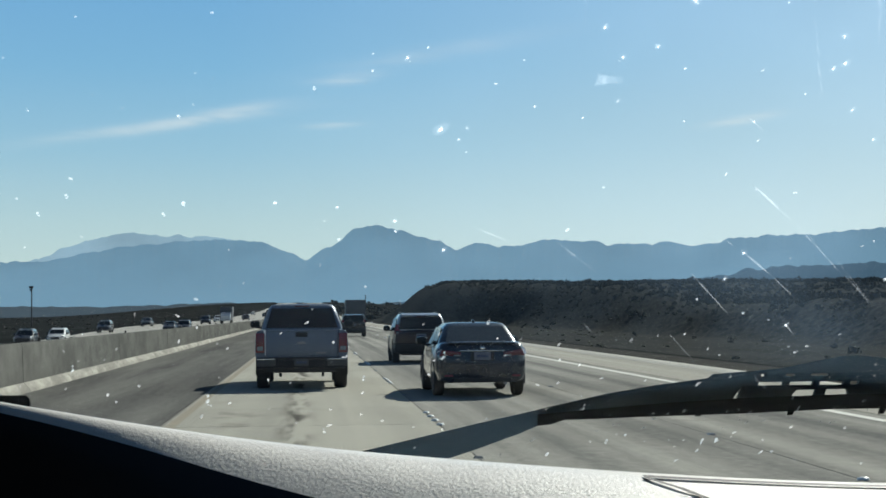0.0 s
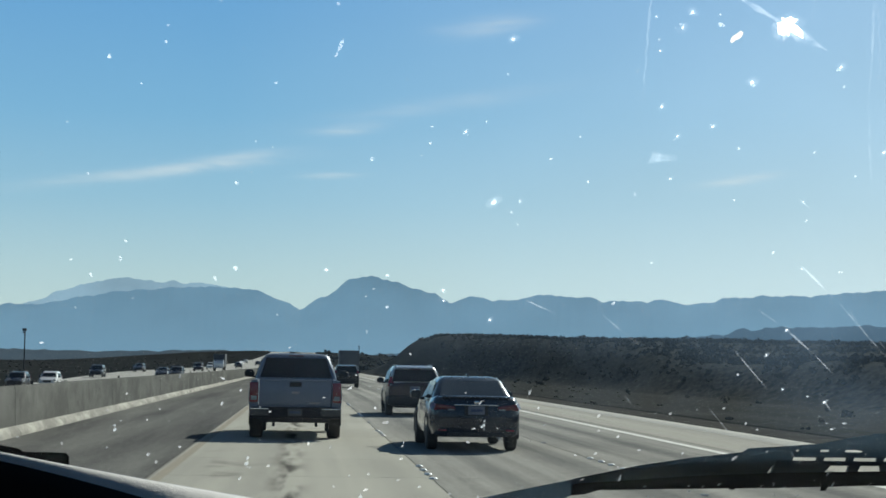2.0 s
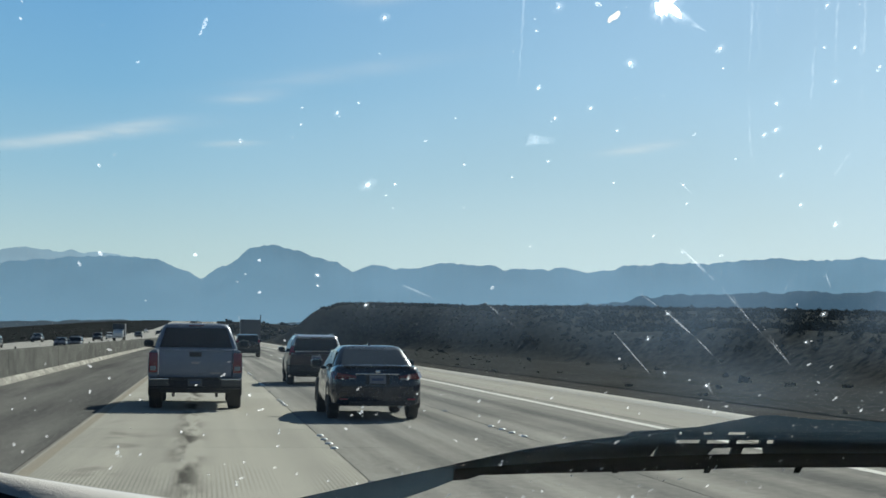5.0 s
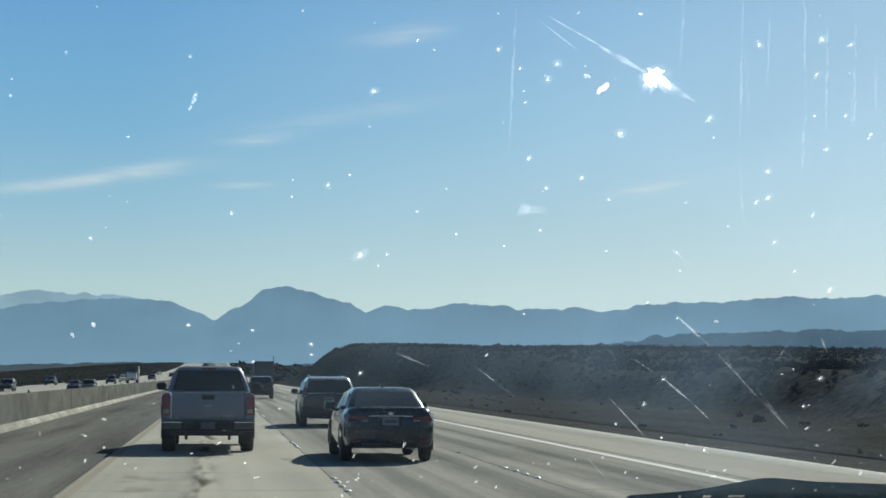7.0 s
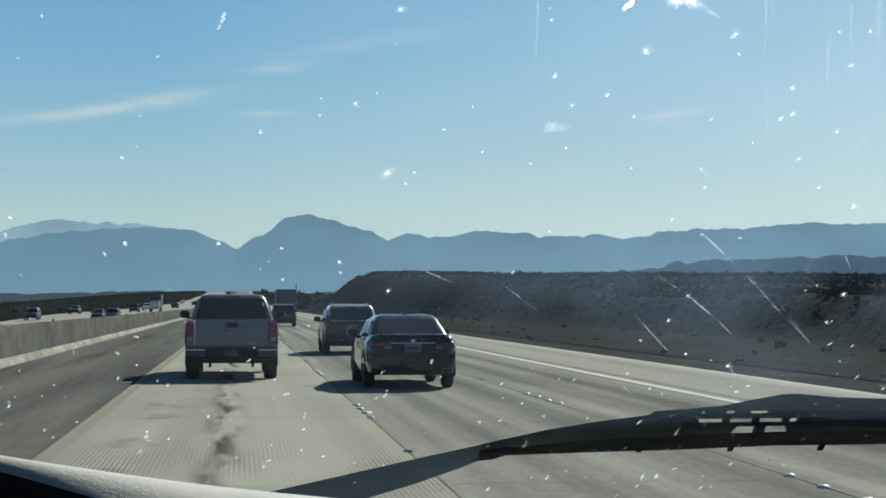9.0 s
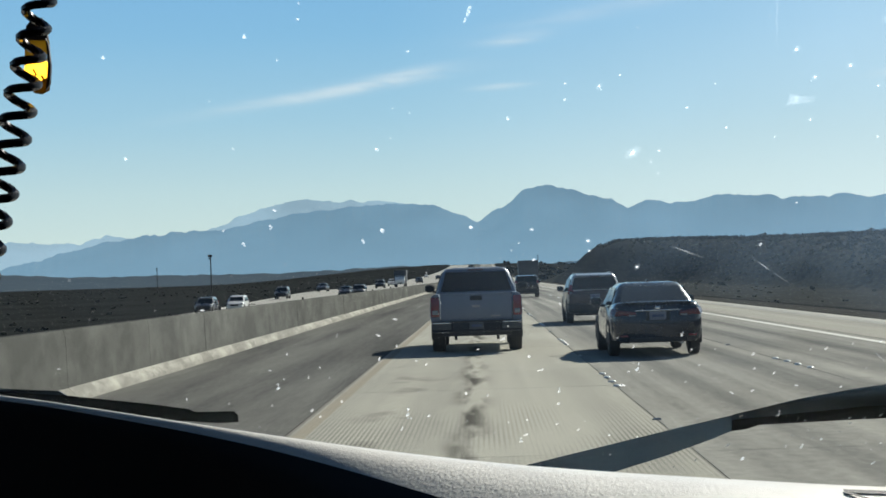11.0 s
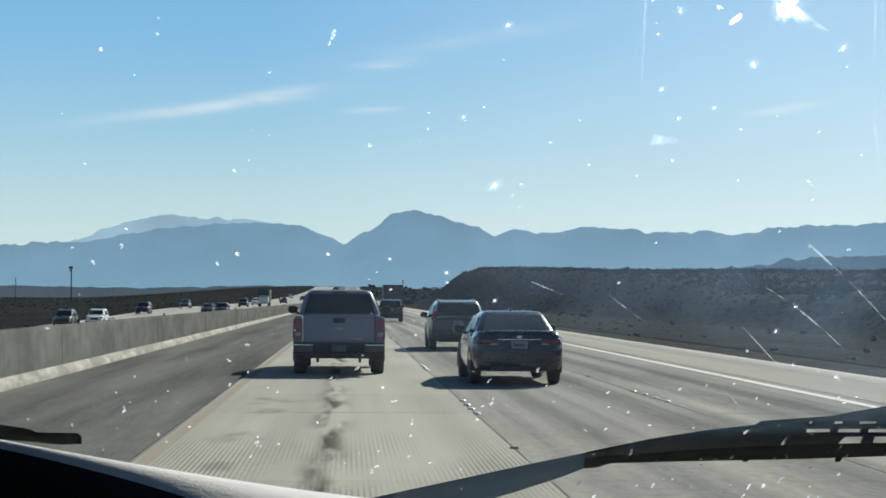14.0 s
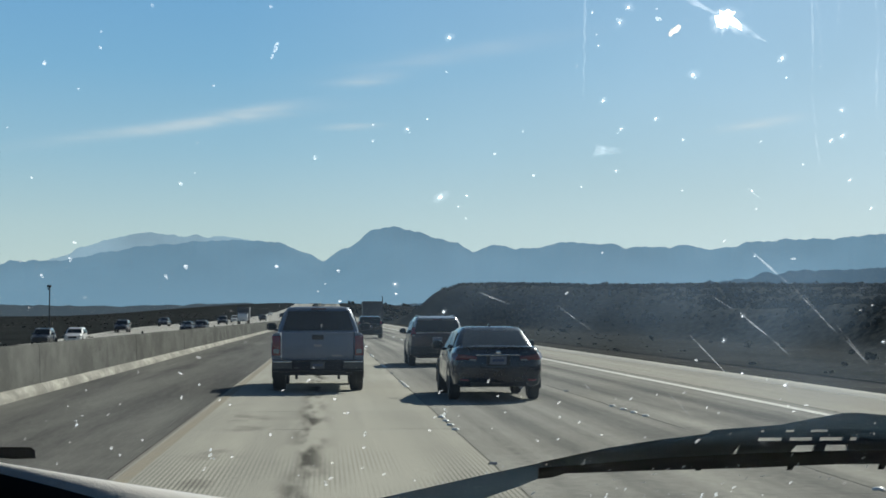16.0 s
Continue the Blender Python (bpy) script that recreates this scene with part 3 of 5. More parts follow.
def strip(name, x0, x1, lift, mat, label, ys=None, parent=None):
    ob = sheet(name, [x0, (x0 + x1) / 2, x1], ys or ROAD_Y, lambda x, y: rise(x, y) + lift, mat, label, "road")
    if parent:
        ob.parent = parent
    return ob


SLAB_Y0, SLAB_L, SLAB_N = 6.0, 4.6, 34
SLAB_END = SLAB_Y0 + SLAB_L * SLAB_N
LANES = ((-2.20, 1.83, "lane"), (1.85, 5.22, "lane2"), (5.24, 8.75, "lane2"))
road = strip("road", -2.25, 8.8, -0.005, M["joint"], "concrete freeway carriageway with three lanes")
far_y = spaced(SLAB_END, 2100.0, 10.0, 1.06)
near_y = [-60.0, -30.0, SLAB_Y0]
for x0, x1, key in LANES:
    for ys in (near_y, far_y):
        ob = sheet("lane_surface", [x0, x1], ys, lambda x, y: rise(x, y), M[key], "worn concrete lane surface", kind="structure")
        ob.parent = road
strip("road_shoulder", -6.15, -2.26, -0.004, M["asphalt"], "dark worn asphalt inner shoulder beside the median barrier")
strip("pavement", 8.81, 10.9, -0.002, M["edge"], "pale concrete outer shoulder of the freeway")
strip("verge", 11.35, 13.6, -0.012, M["verge"], "grey gravel verge beyond the kerb")
sheet("road_opposite", [-30.5, -22.0, -13.0], ROAD_Y, lambda x, y: rise(x, y) + dip(x, y), M["far_lane"], "sunlit pale concrete carriageway of the oncoming traffic", "road")
sheet("median", [-8.2, -7.4, -6.6], ROAD_Y, lambda x, y: rise(x, y) - 0.01, M["asphalt"], "dark asphalt strip behind the median barrier", "road")

# markings
strip("road_line", 8.26, 8.46, 0.004, M["paint"], "white painted edge line of the outer lane")
strip("road_line", -2.16, -2.0, 0.004, M["yellow"], "worn yellowish brown edge line of the inner lane")
sheet("road_line", [-29.8, -29.6], ROAD_Y, lambda x, y: rise(x, y) + dip(x, y) + 0.004, M["paint"], "white painted edge line of the oncoming lanes", "road")

# kerb along the outer shoulder: a low rolled lip
kerb_ring = [(0.0, 0.0), (0.10, 0.03), (0.20, 0.065), (0.38, 0.07), (0.45, 0.04), (0.45, -0.08), (0.0, -0.08)]
part("kerb", loft([[(10.9 + a, y, rise(11, y) + b) for a, b in kerb_ring] for y in spaced(-60.0, 900.0, 12.0, 1.05)]),
     M["kerb"], None, "low pale rolled concrete kerb along the outer shoulder")
tagged(bpy.data.objects["kerb"], category="kerb", kind="structure")


# median barrier in cast segments, each with a paler footing
BAR_X = -6.35
wall_ring = [(0.10, 0.20), (0.075, 0.98), (0.05, 1.06), (-0.15, 1.06), (-0.17, 0.98), (-0.20, 0.20)]
foot_ring = [(0.24, -0.03), (0.24, 0.05), (0.21, 0.10), (0.104, 0.205), (-0.204, 0.205), (-0.32, 0.13), (-0.32, -0.03)]
SEG = 6.1
barrier = thing("median_barrier", "weathered grey concrete median barrier with a paler footing", "barrier")
tagged(barrier, kind="structure")


def ring_mesh(name, ring, length, mat):
    return mesh_from(name, loft([[(a, y, b) for a, b in ring] for y in (0.003, 0.02, length - 0.02, length - 0.003)]), mat, True)


seg_wall = ring_mesh("barrier_segment", wall_ring, SEG, M["barrier"])
seg_foot = ring_mesh("footing", foot_ring, SEG, M["footing"])
seg_post = mesh_from("delineator", boxes(((-0.05, 3.0, 1.10), (0.06, 0.05, 0.09), 0.01)), M["plastic"])
for i in range(-4, 70):
    y = i * SEG
    seg = new("barrier_segment", seg_wall)
    seg.parent, seg.location = barrier, (BAR_X + random.uniform(-0.008, 0.008), y, rise(BAR_X, y))
    foot = new("footing", seg_foot)
    foot.parent, foot.location = seg, (0, 0, 0)
    if i % 3 == 0:
        post = new("delineator", seg_post)
        post.parent = seg
far_bar = spaced(70 * SEG, 2000.0, 12.0, 1.05)
part("barrier_run", loft([[(BAR_X + a, y, rise(BAR_X, y) + b) for a, b in wall_ring] for y in far_bar]), M["barrier"], barrier)
part("footing_run", loft([[(BAR_X + a, y, rise(BAR_X, y) + b) for a, b in foot_ring] for y in far_bar]), M["footing"], barrier)


# cut bank on the outer side
def bank_z(x, y):
    edge = 24.5 - 12.0 * smooth01(y, 195.0, 292.0) + 1.6 * noise.noise(Vector((y * 0.045, 5.0, 0)))
    top = 0.9 + 0.0213 * min(y, 300.0) - 1.1 * math.exp(-((y - 115.0) / 38.0) ** 2)
    wide = 1.12 * top + 1.5
    s = smooth01(x, edge, edge + wide * 1.25)
    gully = 0.9 * noise.noise(Vector((x * 0.10, y * 0.16, 1.0))) * s * (1.2 - s)
    crown = 0.45 * noise.noise(Vector((x * 0.05, y * 0.05, 9.0))) * s + 0.12 * noise.noise(Vector((x * 0.3, y * 0.3, 2.0)))
    back = 1.0 - 0.8 * smooth01(x, 120.0, 330.0)
    end = 1.0 - smooth01(y, 325.0, 430.0)
    return (top * s * back * end + gully + crown) * min(1.0, s * 6 + 0.02) - 0.016


bank_x = [14.0 + 0.9 * i for i in range(30)] + spaced(41.5, 330.0, 2.0, 1.09)
bank_y = spaced(20.0, 440.0, 2.4, 1.012)
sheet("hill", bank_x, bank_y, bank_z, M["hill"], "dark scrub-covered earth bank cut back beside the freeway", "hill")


# scrub: many small leafy clumps
def scrub(name, spots, label, mat, leaves=34, kind="stuff"):
    rng = np.random.default_rng(len(spots) + 7)
    verts, faces = [], []
    for x, y, z, r, h in spots:
        d = rng.normal(size=(leaves, 3))
        d /= np.linalg.norm(d, axis=1)[:, None]
        rad = rng.uniform(0.45, 1.0, leaves)[:, None]
        c = np.array([x, y, z + h * 0.30]) + d * rad * np.array([r, r, h * 0.62])
        c[:, 2] = np.maximum(c[:, 2], z)
        u = rng.normal(size=(leaves, 3))
        u /= np.linalg.norm(u, axis=1)[:, None]
        w = np.cross(u, d)
        w /= np.linalg.norm(w, axis=1)[:, None] + 1e-6
        s = rng.uniform(0.16, 0.34, leaves)[:, None] * r
        quad = np.stack([c - u * s - w * s * 0.7, c + u * s - w * s * 0.5, c + u * s * 0.8 + w * s * 0.8, c - u * s * 0.7 + w * s * 0.6], 1)
        n0 = len(verts)
        verts.extend(map(tuple, quad.reshape(-1, 3)))
        faces.extend((n0 + 4 * k, n0 + 4 * k + 1, n0 + 4 * k + 2, n0 + 4 * k + 3) for k in range(leaves))
    me = bpy.data.meshes.new(name)
    me.from_pydata([tuple(float(c) for c in v) for v in verts], [], faces)
    me.materials.append(mat)
    ob = new(name, me)
    return tagged(ob, label, "scrub", kind=kind)


rng = random.Random(11)
spots = []
while len(spots) < 11000:
    x, y = rng.uniform(22, 120), rng.uniform(45, 330)
    z = bank_z(x, y)
    if z > 0.9 or rng.random() < 0.04:
        r = rng.uniform(0.12, 0.34) * (1 if rng.random() < 0.93 else 1.8)
        spots.append((x, y, max(z, -0.3), r, r * rng.uniform(0.8, 1.5)))
for _ in range(700):
    y = rng.uniform(60, 318)
    top_x = 24.5 - 12.0 * smooth01(y, 195.0, 292.0) + (1.12 * (0.9 + 0.0213 * min(y, 300.0)) + 1.5) * 1.25
    x = top_x + rng.uniform(-1.5, 9.0)
    r = rng.uniform(0.2, 0.5)
    spots.append((x, y, bank_z(x, y), r, r * rng.uniform(0.8, 1.4)))
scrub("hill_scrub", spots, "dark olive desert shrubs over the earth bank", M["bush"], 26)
spots = []
while len(spots) < 160:
    x, y = rng.uniform(13.2, 30), 24 + 290 * rng.random() ** 1.3
    if noise.noise(Vector((x * 0.12, y * 0.05, 4.0))) < rng.uniform(-0.5, 0.35):
        continue
    r = rng.uniform(0.07, 0.20) * (1 if rng.random() < 0.94 else 1.7)
    spots.append((x, y, max(ground_z(x, y), bank_z(x, y)), r, r * rng.uniform(0.5, 0.9)))
scrub("roadside_weeds", spots, "low dry weeds on the verge below the bank", M["weeds"], 20)
spots = []
while len(spots) < 1100:
    y = 60 + 1200 * rng.random() ** 1.6
    x = -rng.uniform(27, 60 + y * 0.5)
    r = rng.uniform(0.16, 0.36) * (1 + y / 900)
    spots.append((x, y, ground_z(x, y), r, r * rng.uniform(0.6, 1.0)))
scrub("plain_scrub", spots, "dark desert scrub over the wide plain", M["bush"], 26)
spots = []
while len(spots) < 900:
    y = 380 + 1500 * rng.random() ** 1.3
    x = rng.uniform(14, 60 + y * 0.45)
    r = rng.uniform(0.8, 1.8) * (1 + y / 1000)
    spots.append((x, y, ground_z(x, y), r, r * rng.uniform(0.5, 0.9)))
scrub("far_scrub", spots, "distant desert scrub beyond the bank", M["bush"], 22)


# mountains: ridge heights in degrees above the eye against bearing
def range_mesh(name, table, dist, depth, mat, label, rough, seed):
    rings = []
    b0, b1 = table[0][0], table[-1][0]
    count = int((b1 - b0) * 12)
    for k in range(count + 1):
        b = b0 + (b1 - b0) * k / count
        el = lerp_table(table, b)
        jag = rough * noise.fractal(Vector((b * 1.5, seed, 0)), 0.75, 2.1, 4)
        a = radians(b)
        col = []
        for f, h in ((-0.9, -0.03), (-0.62, 0.16), (-0.36, 0.42), (-0.16, 0.74), (0.0, 1.0), (0.3, 0.6), (0.6, 0.0)):
            d = dist + depth * f
            top = math.tan(radians(el + jag * max(0.0, h) ** 5)) * dist
            spur = noise.noise(Vector((b * 0.55, f * 2.0, seed + 5))) * 0.12 * (1 - abs(h - 0.5) * 1.9)
            col.append((math.sin(a) * d, math.cos(a) * d, max(-20.0, (h + spur) * top) + 1.65 * h))
        rings.append(col)
    ob = new(name, mesh_from(name, loft(rings, closed=False), mat, True))
    return tagged(ob, label, "mountains", kind="structure")


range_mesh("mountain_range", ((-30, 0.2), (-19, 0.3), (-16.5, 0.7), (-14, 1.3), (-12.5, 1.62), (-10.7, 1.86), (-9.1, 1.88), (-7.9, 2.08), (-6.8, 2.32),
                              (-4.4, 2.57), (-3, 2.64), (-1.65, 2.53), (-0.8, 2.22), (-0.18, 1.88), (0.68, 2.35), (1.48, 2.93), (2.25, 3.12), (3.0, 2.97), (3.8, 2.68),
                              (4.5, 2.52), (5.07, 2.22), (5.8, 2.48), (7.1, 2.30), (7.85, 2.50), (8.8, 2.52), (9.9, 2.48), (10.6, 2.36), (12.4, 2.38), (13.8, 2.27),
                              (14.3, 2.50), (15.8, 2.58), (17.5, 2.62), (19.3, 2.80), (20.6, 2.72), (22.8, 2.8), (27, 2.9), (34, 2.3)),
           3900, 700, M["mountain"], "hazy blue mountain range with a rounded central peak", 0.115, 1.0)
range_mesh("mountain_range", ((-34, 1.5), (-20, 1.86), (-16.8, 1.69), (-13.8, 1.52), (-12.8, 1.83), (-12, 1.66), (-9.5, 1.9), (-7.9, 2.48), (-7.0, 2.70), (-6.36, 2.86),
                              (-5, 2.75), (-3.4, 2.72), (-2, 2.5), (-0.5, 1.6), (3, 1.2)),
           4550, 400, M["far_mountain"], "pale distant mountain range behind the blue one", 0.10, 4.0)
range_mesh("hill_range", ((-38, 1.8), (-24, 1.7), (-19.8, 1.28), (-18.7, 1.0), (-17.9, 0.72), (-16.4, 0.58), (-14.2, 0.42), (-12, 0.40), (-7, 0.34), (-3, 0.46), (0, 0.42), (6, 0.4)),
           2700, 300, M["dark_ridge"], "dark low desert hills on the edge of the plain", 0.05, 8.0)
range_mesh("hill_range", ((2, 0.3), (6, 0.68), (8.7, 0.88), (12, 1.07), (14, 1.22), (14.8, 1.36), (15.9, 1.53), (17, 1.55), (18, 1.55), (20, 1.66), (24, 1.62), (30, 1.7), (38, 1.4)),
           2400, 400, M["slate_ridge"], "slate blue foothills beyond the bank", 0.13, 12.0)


# ---- raised lane markers ----
def dot_mesh():
    bm = bmesh.new()
    bmesh.ops.create_uvsphere(bm, u_segments=10, v_segments=6, radius=1.0)
    for v in bm.verts:
        v.co = Vector((v.co.x * 0.065, v.co.y * 0.065, max(0.0, v.co.z) * 0.03))
    return mesh_from("lane_marker", bm, M["marker"], True)


def reflector_mesh():
    return mesh_from("reflector", loft([[(-0.05, -0.05, 0), (0.05, -0.05, 0), (0.05, 0.05, 0), (-0.05, 0.05, 0)],
                                        [(-0.04, -0.02, 0.02), (0.04, -0.02, 0.02), (0.04, 0.02, 0.02), (-0.04, 0.02, 0.02)]]), M["clear_lens"])


dot, refl = dot_mesh(), reflector_mesh()
for x in (1.84, 5.23):
    for k in range(9):
        y0 = 9.5 + 14.63 * k + (3.0 if x > 3 else 0)
        for j in range(4):
            ob = new("lane_marker", dot)
            ob.location = (x + random.uniform(-0.02, 0.02), y0 + j * 1.0, 0.003)
            tagged(ob, "round white ceramic raised lane marker on the concrete", "lane marker", "raised lane markers")
        ob = new("reflector", refl)
        ob.location = (x, y0 + 9.0, 0.003)
        tagged(ob, "small clear raised pavement reflector on the lane line", "reflector", "lane reflectors")


# ---- vehicles: y forward, tail at y = 0, wheels on z = 0 ----
def body_ring(y, hw, z0, z1, tuck=0.86, crown=0.02):
    h = z1 - z0
    half = [(0.0, z0), (hw * 0.80, z0), (hw * 0.95, z0 + 0.07 * h), (hw, z0 + 0.30 * h), (hw, z0 + 0.58 * h), (hw * 0.975, z0 + 0.82 * h),
            (hw * (tuck + 0.06), z1 - 0.03 * h), (hw * tuck, z1), (hw * 0.45, z1 + crown), (0.0, z1 + crown * 1.2)]
    full = [(x, z) for x, z in half] + [(-x, z) for x, z in half[-2:0:-1]]
    return [(x, y, z) for x, z in full]


def cabin_ring(z, hw, y0, y1, r=0.12):
    """A rounded rectangle seen from above."""
    pts = []
    for cx, cy, a0 in ((hw - r, y1 - r, 0), (-hw + r, y1 - r, 90), (-hw + r, y0 + r, 180), (hw - r, y0 + r, 270)):
        for k in range(4):
            a = radians(a0 + 30 * k)
            pts.append((cx + r * math.cos(a), cy + r * math.sin(a), z))
    return pts


def pane(bm_corners, lift):
    """A thin pane over four corners, lifted off the surface along its normal."""
    p = [Vector(c) for c in bm_corners]
    n = (p[1] - p[0]).cross(p[3] - p[0]).normalized()
    return loft([[q + n * (lift - 0.012) for q in p], [q + n * lift for q in p]])


def wheel(parent, x, y, r, w, side, rim_mat):
    t = part("wheel", lathe_x([(-w / 2, r * 0.62), (-w / 2, r * 0.9), (-w / 2 + 0.02, r * 0.98), (-w / 4, r), (w / 4, r), (w / 2 - 0.02, r * 0.98), (w / 2, r * 0.9), (w / 2, r * 0.62)], x, y, r), M["rubber"], parent, "black rubber tyre")
    o = side * (w / 2)
    part("rim", lathe_x([(o * 0.6, r * 0.63), (o * 1.01, r * 0.62), (o * 0.98, r * 0.55), (o * 0.72, r * 0.42), (o * 0.8, r * 0.14), (o * 0.86, 0.03)], x, y, r, 20), rim_mat, t, "five-spoke alloy rim")
    return t


def arch(x, y, r, side):
    """Dark wheel opening with its lip."""
    out, inn = [], []
    for k in range(15):
        a = radians(-12 + 204 * k / 14)
        out.append((x + side * 0.012, y + (r + 0.10) * math.cos(a), r + (r + 0.10) * math.sin(a)))
        inn.append((x + side * 0.006, y + (r - 0.02) * math.cos(a), r + (r - 0.02) * math.sin(a)))
    bm = bmesh.new()
    a = [bm.verts.new(p) for p in out]
    b = [bm.verts.new(p) for p in inn]
    c = [bm.verts.new((p[0] - side * 0.05, p[1], p[2])) for p in out]
    for i in range(14):
        bm.faces.new((a[i], a[i + 1], b[i + 1], b[i]))
        bm.faces.new((a[i], c[i], c[i + 1], a[i + 1]))
    bmesh.ops.recalc_face_normals(bm, faces=bm.faces)
    return bm


def mirror_pod(car, x, y, z, side, mat):
    rings = []
    for f, k in ((-0.055, 0.80), (-0.045, 0.97), (-0.02, 1.0), (0.02, 0.9), (0.05, 0.62), (0.07, 0.2)):
        rings.append([(x + side * 0.14 + 0.125 * k * math.copysign(abs(math.cos(a)) ** 0.75, math.cos(a)), y + f, z + 0.07 + 0.095 * k * math.copysign(abs(math.sin(a)) ** 0.75, math.sin(a)))
                      for a in (2 * math.pi * i / 16 for i in range(16))])
    m = part("mirror", loft(rings), mat, car, "door mirror in a rounded dark housing")
    part("mirror_arm", boxes(((x + side * 0.02, y + 0.02, z - 0.01), (0.12, 0.06, 0.05), 0.015)), mat, m)
    part("mirror_glass", boxes(((x + side * 0.14, y - 0.056, z + 0.07), (0.17, 0.006, 0.12), 0.002)), M["glass"], m)


def plate_on(car, y, z, w=0.32, parent=None, mat="plate"):
    p = part("number_plate", boxes(((0, y, z), (w, 0.012, w * 0.5), 0.004)), M[mat], parent or car, "pale number plate with unreadable print")
    part("plate_print", boxes(((0, y - 0.009, z), (w * 0.72, 0.004, w * 0.16), 0.001)), M["plate_ink"], p)


def hood_lights(car, W, y, z, w, h):
    for s in (-1, 1):
        part("headlight", boxes(((s * (W / 2 - w * 0.62), y, z), (w, 0.12, h), 0.03)), M["clear_lens"], car, "clear headlight")


def sedan(paint, label, m, group=""):
    car = thing("sedan", label, "car", group, m)
    W = 1.80
    body = part("body", loft([body_ring(0.0, 0.70, 0.36, 0.90), body_ring(0.05, 0.80, 0.29, 0.985), body_ring(0.16, 0.86, 0.28, 1.045, 0.84), body_ring(0.34, 0.885, 0.27, 1.065, 0.84),
                              body_ring(0.85, 0.90, 0.265, 1.04, 0.86), body_ring(1.6, 0.90, 0.26, 0.985, 0.92), body_ring(3.0, 0.90, 0.26, 0.965, 0.92), body_ring(3.55, 0.895, 0.26, 0.94, 0.88),
                              body_ring(4.2, 0.86, 0.26, 0.83, 0.86), body_ring(4.6, 0.78, 0.27, 0.70, 0.84), body_ring(4.72, 0.64, 0.32, 0.60, 0.8)]), paint, car)
    g = [cabin_ring(0.955, 0.80, 0.52, 3.62, 0.16), cabin_ring(1.10, 0.765, 0.78, 3.30, 0.15), cabin_ring(1.36, 0.635, 1.20, 2.72, 0.14), cabin_ring(1.425, 0.575, 1.36, 2.50, 0.16), cabin_ring(1.45, 0.42, 1.60, 2.25, 0.16)]
    part("cabin", loft(g), paint, car)
    rw = part("rear_window", pane([(-0.655, 0.70, 1.045), (0.655, 0.70, 1.045), (0.545, 1.165, 1.345), (-0.545, 1.165, 1.345)], 0.022), M["glass_grey"], car, "grey rear window toned for light seen through it")
    part("brake_light", boxes(((0, 0.80, 1.085), (0.22, 0.05, 0.025), 0.006)), M["red_dim"], rw)
    part("front_window", pane([(0.68, 3.40, 1.02), (-0.68, 3.40, 1.02), (-0.56, 2.76, 1.345), (0.56, 2.76, 1.345)], 0.02), M["glass"], car, "dark windscreen")
    for s in (-1, 1):
        a = [(s * 0.795, 1.05, 1.00), (s * 0.795, 1.98, 1.00), (s * 0.665, 1.98, 1.34), (s * 0.665, 1.36, 1.34)]
        b = [(s * 0.795, 2.05, 1.00), (s * 0.795, 3.05, 1.00), (s * 0.665, 2.55, 1.34), (s * 0.665, 2.05, 1.34)]
        for q in (a, b):
            part("side_window", pane(q if s > 0 else q[::-1], 0.022), M["glass"], car)
        for y in (0.95, 3.75):
            wheel(car, s * 0.79, y, 0.325, 0.21, s, M["steel"])
            part("wheel_arch", arch(s * 0.895, y, 0.325, s), M["plastic"], car)
        mirror_pod(car, s * 0.83, 2.92, 0.99, s, M["black_paint"])
        lamp = part("taillight", loft([[(s * 0.42, 0.012, 0.79), (s * 0.42, 0.012, 0.885), (s * 0.72, 0.02, 0.93), (s * 0.80, 0.05, 0.80)],
                                       [(s * 0.42, -0.022, 0.80), (s * 0.42, -0.022, 0.875), (s * 0.73, -0.002, 0.92), (s * 0.825, 0.03, 0.81)],
                                       [(s * 0.44, -0.03, 0.81), (s * 0.44, -0.03, 0.86), (s * 0.73, -0.012, 0.90), (s * 0.81, 0.02, 0.82)]]), M["red_dim"], car, "dark red wraparound taillight")
        part("reverse_lamp", boxes(((s * 0.50, -0.034, 0.812), (0.13, 0.008, 0.026), 0.006)), M["clear_lens"], lamp)
        part("side_lens", loft([[(s * 0.80, 0.04, 0.80), (s * 0.74, 0.03, 0.92), (s * 0.82, 0.24, 0.955), (s * 0.865, 0.22, 0.85)], [(s * 0.835, 0.04, 0.81), (s * 0.78, 0.03, 0.925), (s * 0.862, 0.24, 0.955), (s * 0.895, 0.22, 0.85)]]), M["red_dim"], lamp)
        part("reflector", boxes(((s * 0.66, -0.012, 0.42), (0.16, 0.014, 0.035), 0.006)), M["red_lens"], car)
        for y in (1.55, 2.5):
            part("door_handle", boxes(((s * 0.905, y, 0.86), (0.02, 0.16, 0.03), 0.008)), paint, car)
    part("trim_strip", boxes(((0, -0.008, 0.905), (0.86, 0.016, 0.018), 0.005)), M["chrome"], car, "thin chrome trim strip")
    part("trunk_lip", boxes(((0, 0.12, 1.055), (1.34, 0.14, 0.022), 0.009)), paint, car)
    part("plate_recess", boxes(((0, 0.0, 0.80), (0.46, 0.012, 0.20), 0.004)), M["plastic"], car)
    plate_on(car, -0.012, 0.80)
    part("badge", boxes(((0, -0.014, 0.955), (0.09, 0.012, 0.055), 0.012)), M["chrome"], car)
    part("bumper_line", boxes(((0, 0.002, 0.655), (1.40, 0.014, 0.012), 0.003)), M["plastic"], car)
    part("diffuser", boxes(((0, 0.03, 0.335), (1.10, 0.08, 0.09), 0.02)), M["plastic"], car)
    part("exhaust_tip", tube([(0.45, 0.0, 0.28), (0.45, 0.2, 0.28)], 0.035, 12), M["steel"], car)
